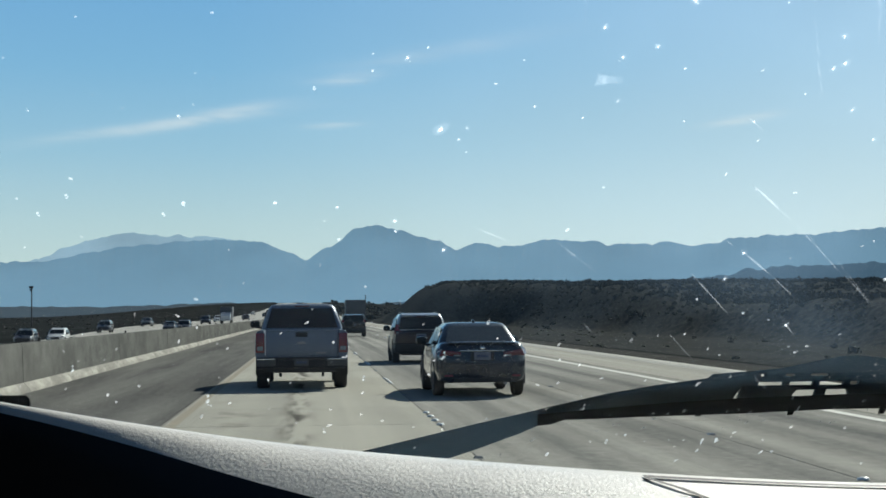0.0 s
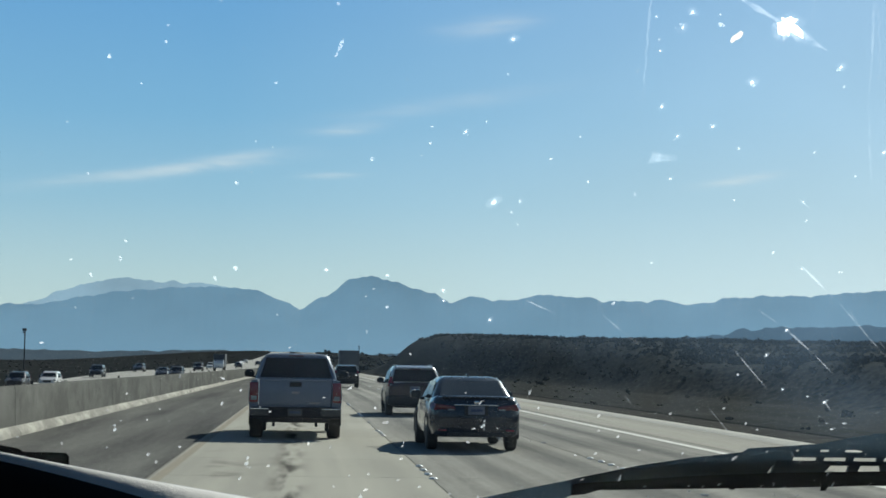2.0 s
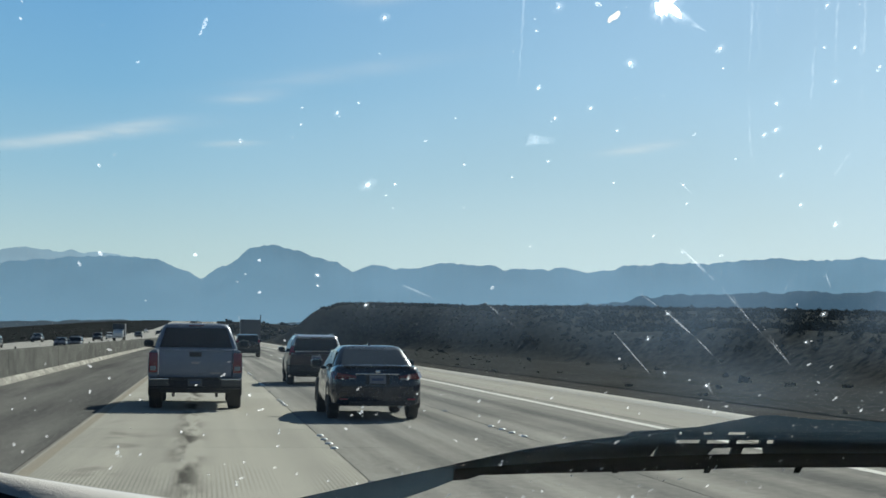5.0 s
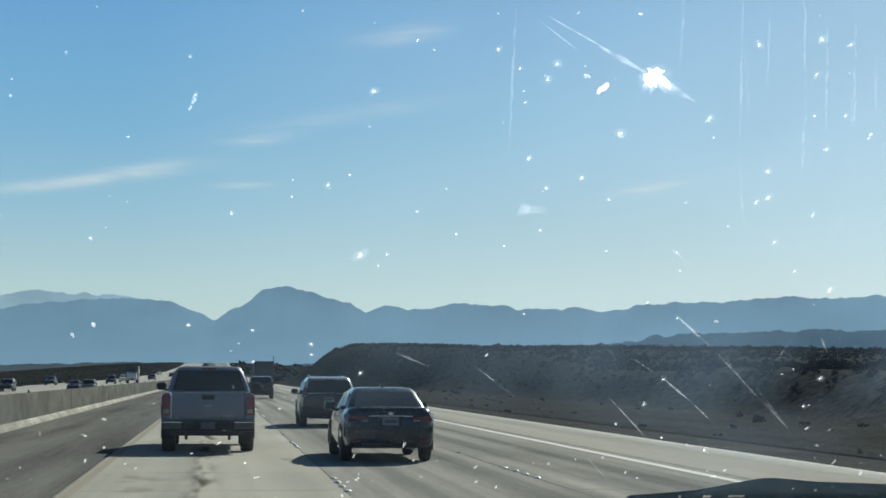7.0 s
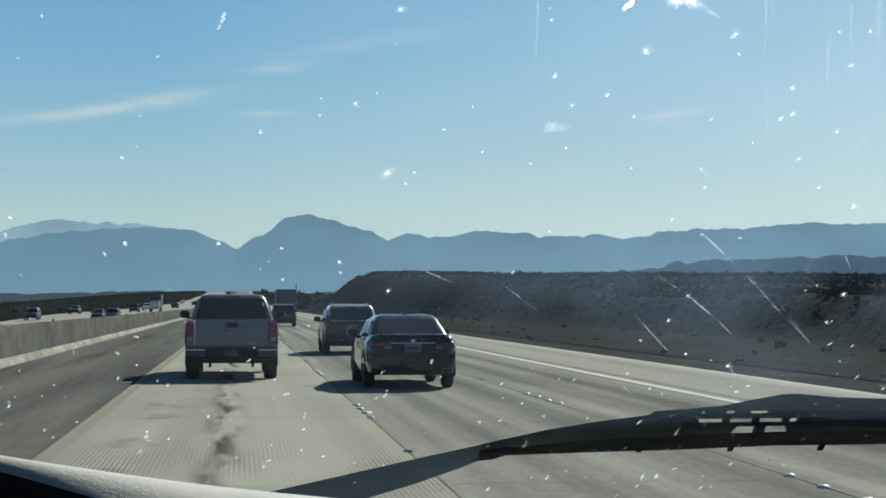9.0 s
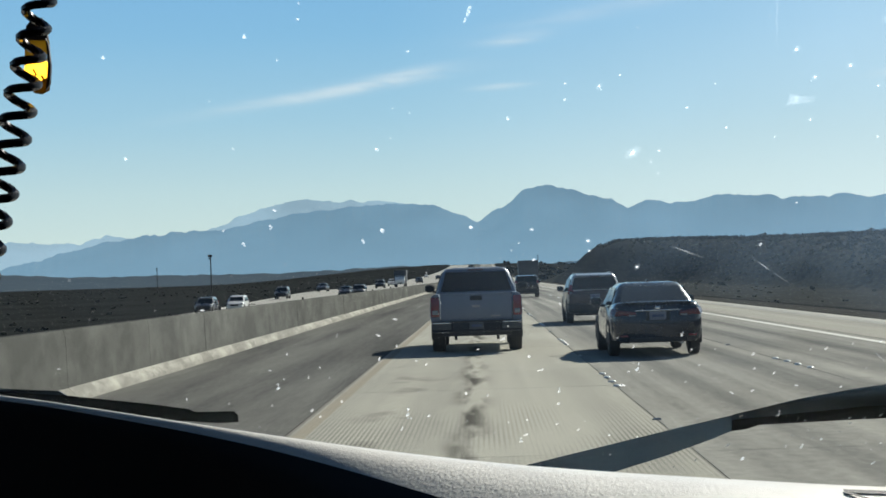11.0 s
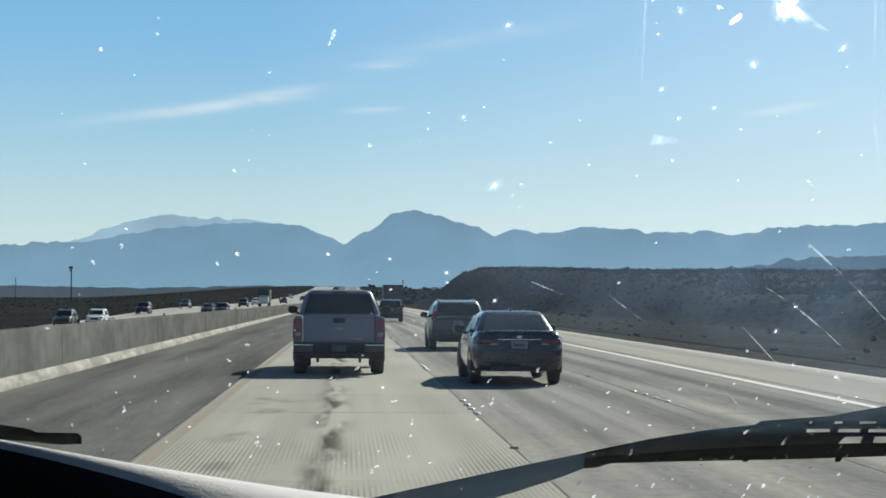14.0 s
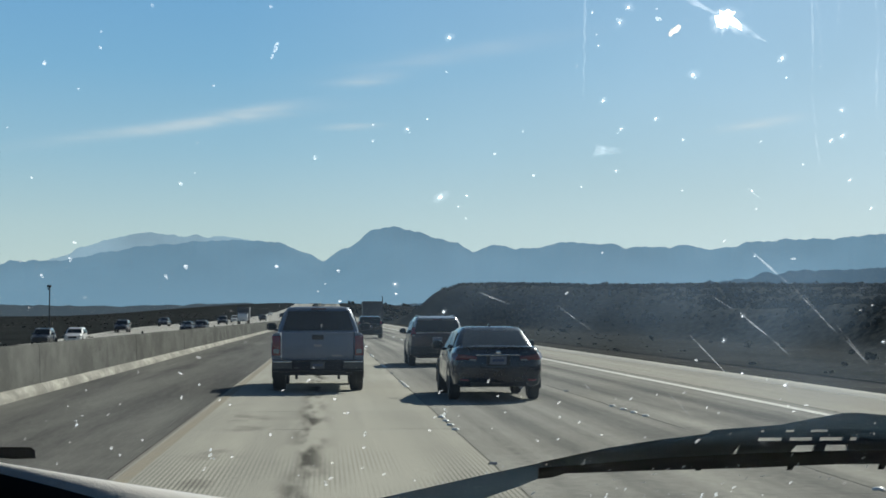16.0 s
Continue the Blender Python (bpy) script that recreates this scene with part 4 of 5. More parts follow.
    part("antenna", boxes(((0, 1.75, 1.475), (0.05, 0.16, 0.05), 0.02)), paint, car)
    hood_lights(car, W, 4.52, 0.62, 0.30, 0.13)
    part("grille", boxes(((0, 4.68, 0.50), (0.9, 0.08, 0.16), 0.03)), M["plastic"], car)
    part("underbody", boxes(((0, 2.3, 0.31), (1.3, 3.9, 0.08), 0.03)), M["plastic"], car)
    return car


def suv(paint, label, m, group="", boxy=0.0, name="suv", top=None):
    car = thing(name, label, "car", group, m)
    part("body", loft([body_ring(0.0, 0.78, 0.42, 1.02, 0.94), body_ring(0.06, 0.86, 0.36, 1.08, 0.94), body_ring(0.3, 0.905, 0.32, 1.10, 0.94), body_ring(1.2, 0.915, 0.28, 1.08, 0.94),
                       body_ring(3.0, 0.915, 0.28, 1.04, 0.93), body_ring(3.5, 0.905, 0.30, 1.02, 0.88), body_ring(4.2, 0.86, 0.34, 0.95, 0.84), body_ring(4.5, 0.74, 0.40, 0.80, 0.8)]), paint, car)
    k = boxy
    part("cabin", loft([cabin_ring(1.03, 0.855, 0.04, 3.55, 0.14), cabin_ring(1.15, 0.84, 0.07, 3.3, 0.14), cabin_ring(1.52, 0.725 + 0.05 * k, 0.30 - 0.15 * k, 2.75, 0.14), cabin_ring(1.62, 0.665 + 0.08 * k, 0.36 - 0.15 * k, 2.55, 0.16),
                        cabin_ring(1.665, 0.50 + 0.1 * k, 0.55, 2.3, 0.16)]), top or paint, car)
    rw = part("rear_window", pane([(-0.755, 0.055, 1.13), (0.755, 0.055, 1.13), (0.655 + 0.04 * k, 0.297 - 0.15 * k, 1.515), (-0.655 - 0.04 * k, 0.297 - 0.15 * k, 1.515)], 0.024), M["glass"], car, "dark tinted tailgate window")
    part("wiper", boxes(((0.12, 0.022, 1.145), (0.5, 0.02, 0.018), 0.004)), M["plastic"], rw)
    part("brake_light", boxes(((0, 0.25 - 0.15 * k, 1.55), (0.30, 0.05, 0.03), 0.008)), M["red_dim"], car)
    part("roof_spoiler", loft([[(-0.62, 0.34, 1.575), (0.62, 0.34, 1.575), (0.60, 0.5, 1.645), (-0.60, 0.5, 1.645)], [(-0.60, 0.20 - 0.1 * k, 1.565), (0.60, 0.20 - 0.1 * k, 1.565), (0.60, 0.22 - 0.1 * k, 1.60), (-0.60, 0.22 - 0.1 * k, 1.60)]]), top or paint, car)
    part("front_window", pane([(0.72, 3.36, 1.12), (-0.72, 3.36, 1.12), (-0.64, 2.80, 1.50), (0.64, 2.80, 1.50)], 0.02), M["glass"], car, "dark windscreen")
    for s in (-1, 1):
        for y0, y1, t0, t1 in ((0.35, 1.0, 0.55, 1.0), (1.08, 1.98, 1.08, 1.98), (2.05, 3.05, 2.05, 2.62)):
            q = [(s * 0.862, y0, 1.08), (s * 0.862, y1, 1.08), (s * 0.755, t1, 1.48), (s * 0.755, t0, 1.48)]
            part("side_window", pane(q if s > 0 else q[::-1], 0.02), M["glass"], car)
        for y in (0.92, 3.6):
            wheel(car, s * 0.80, y, 0.35, 0.23, s, M["steel"])
            part("wheel_arch", arch(s * 0.912, y, 0.35, s), M["plastic"], car)
        mirror_pod(car, s * 0.87, 2.95, 1.08, s, M["black_paint"])
        lamp = part("taillight", loft([[(s * 0.66, 0.05, 0.98), (s * 0.86, 0.10, 0.98), (s * 0.80, 0.16, 1.30), (s * 0.74, 0.14, 1.30)],
                                       [(s * 0.68, 0.012, 0.99), (s * 0.90, 0.07, 0.99), (s * 0.83, 0.14, 1.29), (s * 0.76, 0.10, 1.29)]]), M["red_lens"], car, "tall red taillight")
        part("reverse_lamp", boxes(((s * 0.78, 0.022, 1.015), (0.09, 0.03, 0.05), 0.008)), M["clear_lens"], lamp)
        part("roof_rail", boxes(((s * 0.60, 1.5, 1.675), (0.03, 1.7, 0.035), 0.01)), M["steel"], car)
        part("reflector", boxes(((s * 0.68, -0.004, 0.50), (0.15, 0.014, 0.04), 0.006)), M["red_lens"], car)
    part("rear_bumper", loft([body_ring(-0.03, 0.72, 0.44, 0.66, 0.96, 0.0), body_ring(0.02, 0.88, 0.36, 0.68, 0.97, 0.0), body_ring(0.2, 0.925, 0.34, 0.68, 0.97, 0.0)]), M["plastic"], car, "dark plastic rear bumper")
    part("garnish", boxes(((0, 0.0, 0.985), (0.72, 0.03, 0.05), 0.012)), M["plastic"], car)
    plate_on(car, -0.012, 0.90)
    part("exhaust_tip", tube([(0.5, -0.01, 0.34), (0.5, 0.2, 0.34)], 0.03, 12), M["steel"], car)
    part("underbody", boxes(((0, 2.2, 0.33), (1.3, 3.8, 0.12), 0.03)), M["plastic"], car)
    hood_lights(car, 1.83, 4.42, 0.80, 0.32, 0.15)
    part("grille", boxes(((0, 4.47, 0.68), (0.85, 0.08, 0.2), 0.03)), M["plastic"], car)
    return car


def pickup(paint, label, m, group=""):
    car = thing("pickup_truck", label, "pickup truck", group, m)
    # bed: two side walls, floor, front wall
    for s in (-1, 1):
        part("bed_side", loft([[(s * (x), y, z) for x, z in ((0.70, 0.62), (0.985, 0.60), (1.01, 0.85), (1.005, 1.08), (0.965, 1.27), (0.90, 1.30), (0.83, 1.295), (0.80, 1.20), (0.80, 0.66))] for y in (0.02, 0.5, 1.95)]), paint, car)
        part("wheel_arch", arch(s * 1.005, 1.15, 0.40, s), M["plastic"], car)
    part("bed_floor", boxes(((0, 1.0, 0.70), (1.60, 1.9, 0.10), 0.01), ((0, 1.93, 0.98), (1.60, 0.05, 0.5), 0.01)), M["plastic"], car)
    gate = part("tailgate", boxes(((0, 0.035, 0.985), (1.56, 0.07, 0.585), 0.022), ((0, -0.002, 0.985), (1.34, 0.012, 0.40), 0.005), ((0, 0.02, 1.285), (1.56, 0.09, 0.035), 0.012)), paint, car, "silver tailgate with a pressed panel")
    part("handle", boxes(((0, -0.012, 1.20), (0.26, 0.03, 0.10), 0.012)), M["plastic"], gate, "black tailgate handle")
    part("badge", boxes(((0.42, -0.012, 0.80), (0.22, 0.01, 0.035), 0.004)), M["steel"], gate)
    part("emblem", boxes(((0, -0.014, 1.02), (0.17, 0.012, 0.05), 0.01)), M["steel"], gate)
    for s in (-1, 1):
        lamp = part("taillight", boxes(((s * 0.90, 0.02, 1.02), (0.19, 0.10, 0.44), 0.03)), M["red_lens"], car, "tall red taillight")
        part("reverse_lamp", boxes(((s * 0.90, -0.032, 0.90), (0.13, 0.012, 0.09), 0.008)), M["clear_lens"], lamp)
    bumper = part("rear_bumper", boxes(((0, -0.06, 0.57), (1.0, 0.20, 0.20), 0.03), ((-0.74, -0.05, 0.585), (0.50, 0.22, 0.24), 0.05), ((0.74, -0.05, 0.585), (0.50, 0.22, 0.24), 0.05)), M["bumper"], car, "dull chrome step bumper")
    part("step_pad", boxes(((0, -0.06, 0.695), (1.9, 0.2, 0.03), 0.01)), M["plastic"], bumper)
    part("lower_valance", boxes(((0, -0.04, 0.44), (1.50, 0.10, 0.13), 0.03)), M["plastic"], bumper)
    for s in (-1, 1):
        part("bumper_cap", boxes(((s * 0.77, -0.163, 0.60), (0.42, 0.02, 0.15), 0.008)), M["bumper_end"], bumper, "dull grey bumper corner")
        part("bumper_edge", boxes(((s * 0.77, -0.176, 0.672), (0.40, 0.012, 0.022), 0.004)), M["chrome"], bumper, "pale chrome bumper edge")
    plate_on(car, -0.175, 0.60, 0.31, bumper, "plate_shaded")
    part("hitch", boxes(((0, -0.06, 0.43), (0.34, 0.24, 0.10), 0.03), ((0, -0.16, 0.44), (0.10, 0.16, 0.08), 0.01)), M["plastic"], car, "black tow hitch")
    for s in (-1, 1):
        part("tow_hook", boxes(((s * 0.46, 0.0, 0.36), (0.06, 0.1, 0.14), 0.015)), M["plastic"], car)
    part("exhaust_tip", tube([(0.62, 0.05, 0.42), (0.62, 0.5, 0.46)], 0.04, 12), M["steel"], car)
    part("axle", tube([(-0.8, 1.15, 0.43), (0.8, 1.15, 0.43)], 0.055, 12), M["plastic"], car)
    part("differential", lathe_x([(-0.14, 0.05), (-0.09, 0.10), (0, 0.12), (0.09, 0.10), (0.14, 0.05)], 0, 1.15, 0.44, 14), M["plastic"], car)
    # cab
    part("cab_body", loft([body_ring(2.02, 1.0, 0.46, 1.26, 0.95), body_ring(2.1, 1.005, 0.44, 1.28, 0.95), body_ring(4.2, 1.005, 0.44, 1.24, 0.94), body_ring(4.5, 0.99, 0.46, 1.20, 0.90), body_ring(5.5, 0.95, 0.5, 1.10, 0.86), body_ring(5.75, 0.85, 0.55, 0.98, 0.84)]), paint, car)
    part("cabin", loft([cabin_ring(1.24, 0.93, 2.02, 4.55, 0.10), cabin_ring(1.38, 0.915, 2.03, 4.35, 0.10), cabin_ring(1.78, 0.765, 2.16, 3.75, 0.12), cabin_ring(1.86, 0.70, 2.24, 3.6, 0.14), cabin_ring(1.885, 0.50, 2.45, 3.3, 0.16)]), paint, car)
    rw = part("rear_window", pane([(-0.82, 2.022, 1.33), (0.82, 2.022, 1.33), (0.69, 2.152, 1.775), (-0.69, 2.152, 1.775)], 0.022), M["glass"], car, "wide dark rear window")
    part("brake_light", boxes(((0, 2.19, 1.83), (0.34, 0.05, 0.03), 0.01)), M["red_dim"], car)
    part("front_window", pane([(0.80, 4.42, 1.30), (-0.80, 4.42, 1.30), (-0.70, 3.80, 1.72), (0.70, 3.80, 1.72)], 0.02), M["glass"], car)
    for s in (-1, 1):
        for y0, y1, t0, t1 in ((2.2, 3.0, 2.3, 3.0), (3.08, 4.15, 3.08, 3.68)):
            q = [(s * 0.935, y0, 1.30), (s * 0.935, y1, 1.30), (s * 0.785, t1, 1.755), (s * 0.785, t0, 1.755)]
            part("side_window", pane(q if s > 0 else q[::-1], 0.02), M["glass"], car)
        for y in (1.15, 4.75):
            wheel(car, s * 0.86, y, 0.385, 0.29, s, M["steel"])
        mirror_pod(car, s * 0.99, 4.0, 1.34, s, M["plastic"])
    for s in (-1, 1):
        part("headrest", boxes(((s * 0.42, 3.0, 1.5), (0.28, 0.10, 0.2), 0.04)), M["plastic"], car)
    hood_lights(car, 1.9, 5.68, 0.85, 0.3, 0.2)
    part("frame_rail", boxes(((-0.42, 2.8, 0.50), (0.10, 5.2, 0.16), 0.02), ((0.42, 2.8, 0.50), (0.10, 5.2, 0.16), 0.02)), M["plastic"], car)
    return car


def box_truck(label, m, group=""):
    car = thing("box_truck", label, "truck", group, m)
    part("cargo_box", boxes(((0, 3.2, 2.25), (2.45, 6.2, 2.5), 0.05)), M["cargo"], car, "tall grey cargo box")
    part("rear_door", boxes(((0, 0.085, 2.2), (2.2, 0.03, 2.2), 0.01)), M["cargo"], car, "dull grey roll-up door")
    part("chassis", boxes(((0, 4.2, 0.8), (1.2, 8.2, 0.3), 0.04)), M["plastic"], car)
    part("rear_bumper", boxes(((0, 0.06, 0.62), (2.3, 0.12, 0.18), 0.03)), M["plastic"], car)
    part("cab", loft([body_ring(6.5, 1.05, 0.6, 2.3, 0.9), body_ring(7.6, 1.05, 0.6, 2.3, 0.88), body_ring(8.3, 1.0, 0.6, 1.5, 0.86)]), M["white_paint"], car)
    part("front_window", pane([(0.85, 8.05, 1.62), (-0.85, 8.05, 1.62), (-0.85, 7.66, 2.2), (0.85, 7.66, 2.2)], 0.05), M["glass"], car)
    for s in (-1, 1):
        part("taillight", boxes(((s * 1.0, 0.0, 0.85), (0.18, 0.06, 0.12), 0.01)), M["red_lens"], car)
        for y in (1.8, 7.3):
            wheel(car, s * 0.98, y, 0.45, 0.3, s, M["steel"])
    return car


SHARED = "traffic on the freeway"
pickup(M["silver"], "silver pickup truck with a chrome bumper in the inner lane", pose(-0.22, 36.2, 0), SHARED)
sedan(M["navy"], "glossy dark blue sedan with tinted windows in the middle lane", pose(3.30, 32.0, 0, 0, 0, 0.4), SHARED)
suv(M["maroon"], "dark maroon sport utility car with its roof in sunlit tone", pose(3.62, 54.5, 0), SHARED, top=M["sunlit_top"])
suv(M["black_paint"], "black boxy van far ahead in the middle lane", pose(3.15, 122.0, 0), SHARED, 1.0, "van")
box_truck("grey box truck with a roll-up door far ahead", pose(5.6, 205.0, 0), SHARED)
far_a = sedan(M["grey_paint"], "grey sedan far ahead on the freeway", pose(0.0, 300.0, rise(0, 300), 0, 0, 0), SHARED)
for x, y in ((3.6, 420), (0.1, 560), (6.8, 640), (3.4, 800)):
    copy_thing(far_a, pose(x, y, rise(x, y)))

ONCOMING = "oncoming traffic"


def oncoming(x, y):
    return pose(x, y, rise(x, y) + dip(x, y), 0, 0, 180)


a = suv(M["black_paint"], "dark sport utility car coming the other way", oncoming(-27.6, 166.0), ONCOMING)
b = suv(M["navy"], "dark blue sport utility car coming the other way", oncoming(-27.8, 230.0), ONCOMING)
c = sedan(M["black_paint"], "black sedan coming the other way", oncoming(-19.2, 232.0), ONCOMING)
d = suv(M["white_paint"], "white sport utility car coming the other way", oncoming(-25.4, 172.0), ONCOMING)
e = box_truck("truck coming the other way far off", oncoming(-17.4, 352.0), ONCOMING)
for ob, x, y in ((a, -17.0, 228), (c, -27.5, 285), (b, -20.5, 330), (d, -22.0, 400), (a, -18.0, 470), (e, -26.0, 520), (c, -22.0, 560), (b, -17.4, 640), (d, -26.0, 760), (a, -21.0, 880)):
    copy_thing(ob, oncoming(x, y))


# ---- roadside poles ----
def light_mast(x, y, h, label, big=1.0):
    z = ground_z(x, y)
    mast = thing("light_mast", label, "pole", "", pose(x, y, z))
    part("pole", tube([(0, 0, -0.3), (0, 0, h * 0.5), (0, 0, h)], 0.12 * (0.4 + 0.6 * big), 10), M["plastic"], mast)
    part("lamp_head", boxes(((-0.1, 0, h + 0.1), (0.8 * big, 0.5 * big, 0.45 * big), 0.06)), M["plastic"], mast)
    part("lamp_head", boxes(((-0.15, 0, h - 0.45), (0.5 * big, 0.35 * big, 0.3 * big), 0.05)), M["plastic"], mast)
    return mast


light_mast(-54.5, 330.0, 7.6, "tall dark light mast on the plain")
light_mast(-95.0, 480.0, 7.0, "distant thin mast on the plain", 0.5)
light_mast(13.0, 390.0, 6.0, "thin mast beside the road far ahead", 0.45)


# ---- the cab we look out of ----
def ws_point(x, z, out=0.0):
    """A point on the raked windscreen, pushed outward by out metres along the road."""
    return Vector((x, 1.22 - 1.2 * (z - 1.65) + out, z))


DASH_TOP = ((-1.0, 1.60), (-0.55, 1.600), (-0.42, 1.591), (-0.356, 1.580), (-0.287, 1.567), (-0.21, 1.553), (-0.13, 1.539), (-0.05, 1.527), (0.0, 1.521), (0.14, 1.508), (0.25, 1.499), (0.377, 1.492), (0.6, 1.487), (1.2, 1.485))
DASH_ROUND = ((-1.0, 0.010), (-0.5, 0.010), (-0.37, 0.015), (-0.285, 0.021), (-0.20, 0.034), (-0.15, 0.052), (-0.10, 0.078), (-0.05, 0.105), (0.05, 0.15), (0.3, 0.19), (1.2, 0.20))


def dashboard():
    dash = thing("dashboard", "pale grained vinyl dashboard top bright in the sun", "dashboard")
    rings = []
    for k in range(111):
        x = -1.0 + 2.2 * k / 110
        zs = [lerp_table(DASH_TOP, x + d) for d in (-0.06, -0.03, 0, 0.03, 0.06)]
        rs = [lerp_table(DASH_ROUND, x + d) for d in (-0.06, -0.03, 0, 0.03, 0.06)]
        z, r = sum(zs) / 5, sum(rs) / 5
        nose = 0.32 + 0.68 * smooth01(x, -0.30, -0.05)
        ring = []
        for f in (40, 26, 14, 6, 0, -8, -18, -28, -40, -58, -64, -70, -76, -83, -90):
            a = radians(f)
            ring.append((x, 1.15 + r * nose * math.sin(a), z - r + r * math.cos(a)))
        first, last = ring[0], ring[-1]
        ring.insert(0, (x, 1.50, first[2] - 0.10 - 0.02))
        ring.append((x, last[1] - 0.02, 0.95))
        rings.append(ring)
    part("pad", loft([r[:10] for r in rings], closed=False), M["vinyl"], dash)
    # front turned from the sun: its shade is painted as black plastic
    part("fascia", loft([r[9:] for r in rings], closed=False), M["plastic"], dash, "dashboard front blackened for its shaded side")
    # defroster vent let into the top
    def on_top(x, y):
        z = sum(lerp_table(DASH_TOP, x + d) for d in (-0.06, -0.03, 0, 0.03, 0.06)) / 5
        r = sum(lerp_table(DASH_ROUND, x + d) for d in (-0.06, -0.03, 0, 0.03, 0.06)) / 5
        return (x, y, z - r + math.sqrt(max(r * r - (y - 1.15) ** 2, 0)) + 0.0012)
    xs = [0.20 + 0.05 * k for k in range(17)]
    slot = loft([[on_top(x, 1.125 + 0.012 * (x - 0.2)), on_top(x, 1.133 + 0.012 * (x - 0.2))] for x in xs], closed=False)
    part("vent_slot", slot, M["plastic"], dash, "dark defroster vent slot")
    part("vent_edge", loft([[on_top(0.198 + 0.02 * k, 1.125 - 0.02 * k), on_top(0.204 + 0.02 * k, 1.125 - 0.02 * k)] for k in range(4)], closed=False), M["plastic"], dash)
    return dash


dashboard()


def cab_shell():
    """Unseen plain closing walls of the cab, behind, beside and above the eye, keeping light off the dash."""
    shell = thing("cab_interior", "dim trim-lined cab of the travelling vehicle", "vehicle cab")
    tagged(shell, kind="structure")
    part("roof_lining", boxes(((0.1, -0.50, 2.06), (2.4, 2.62, 0.06), 0.02)), M["cab"], shell)
    part("rear_wall", boxes(((0.1, -1.80, 1.30), (2.4, 0.06, 1.55), 0.02)), M["cab"], shell)
    part("cab_floor", boxes(((0.1, -0.15, 0.55), (2.4, 3.3, 0.06), 0.02)), M["cab"], shell)
    part("firewall", boxes(((0.1, 1.45, 0.88), (2.4, 0.05, 0.66), 0.02)), M["cab"], shell)
    for s, x in ((-1, -1.12), (1, 1.32)):
        part("door_panel", boxes(((x, -0.15, 1.05), (0.06, 3.3, 1.0), 0.02)), M["cab"], shell)
        part("door_top", boxes(((x, -0.50, 1.80), (0.06, 2.6, 0.56), 0.02)), M["cab"], shell)
        lo, hi = ws_point(x, 1.42), ws_point(x, 2.04)
        part("pillar", tube([lo, (lo + hi) / 2, hi], 0.05, 10), M["cab"], shell)
    part("header", tube([ws_point(-1.12, 2.04), ws_point(0.1, 2.05), ws_point(1.32, 2.04)], 0.04, 10), M["cab"], shell)
    return shell


cab_shell()

screen = new("windscreen", mesh_from("windscreen", slab([ws_point(-1.1, 1.44), ws_point(1.3, 1.44), ws_point(1.3, 2.03), ws_point(-1.1, 2.03)], (0, 0.004, 0.003)), M["windscreen"]))
tagged(screen, "dusty raked windscreen glass with chips and dried splashes", "windscreen", kind="structure")
screen.visible_shadow = False


# wipers parked at the foot of the glass, outside it
def ribbon(points, out=0.03, depth=0.012):
    return slab([ws_point(x, z, out) for x, z in points], (0, depth * 0.6, -depth * 0.07))


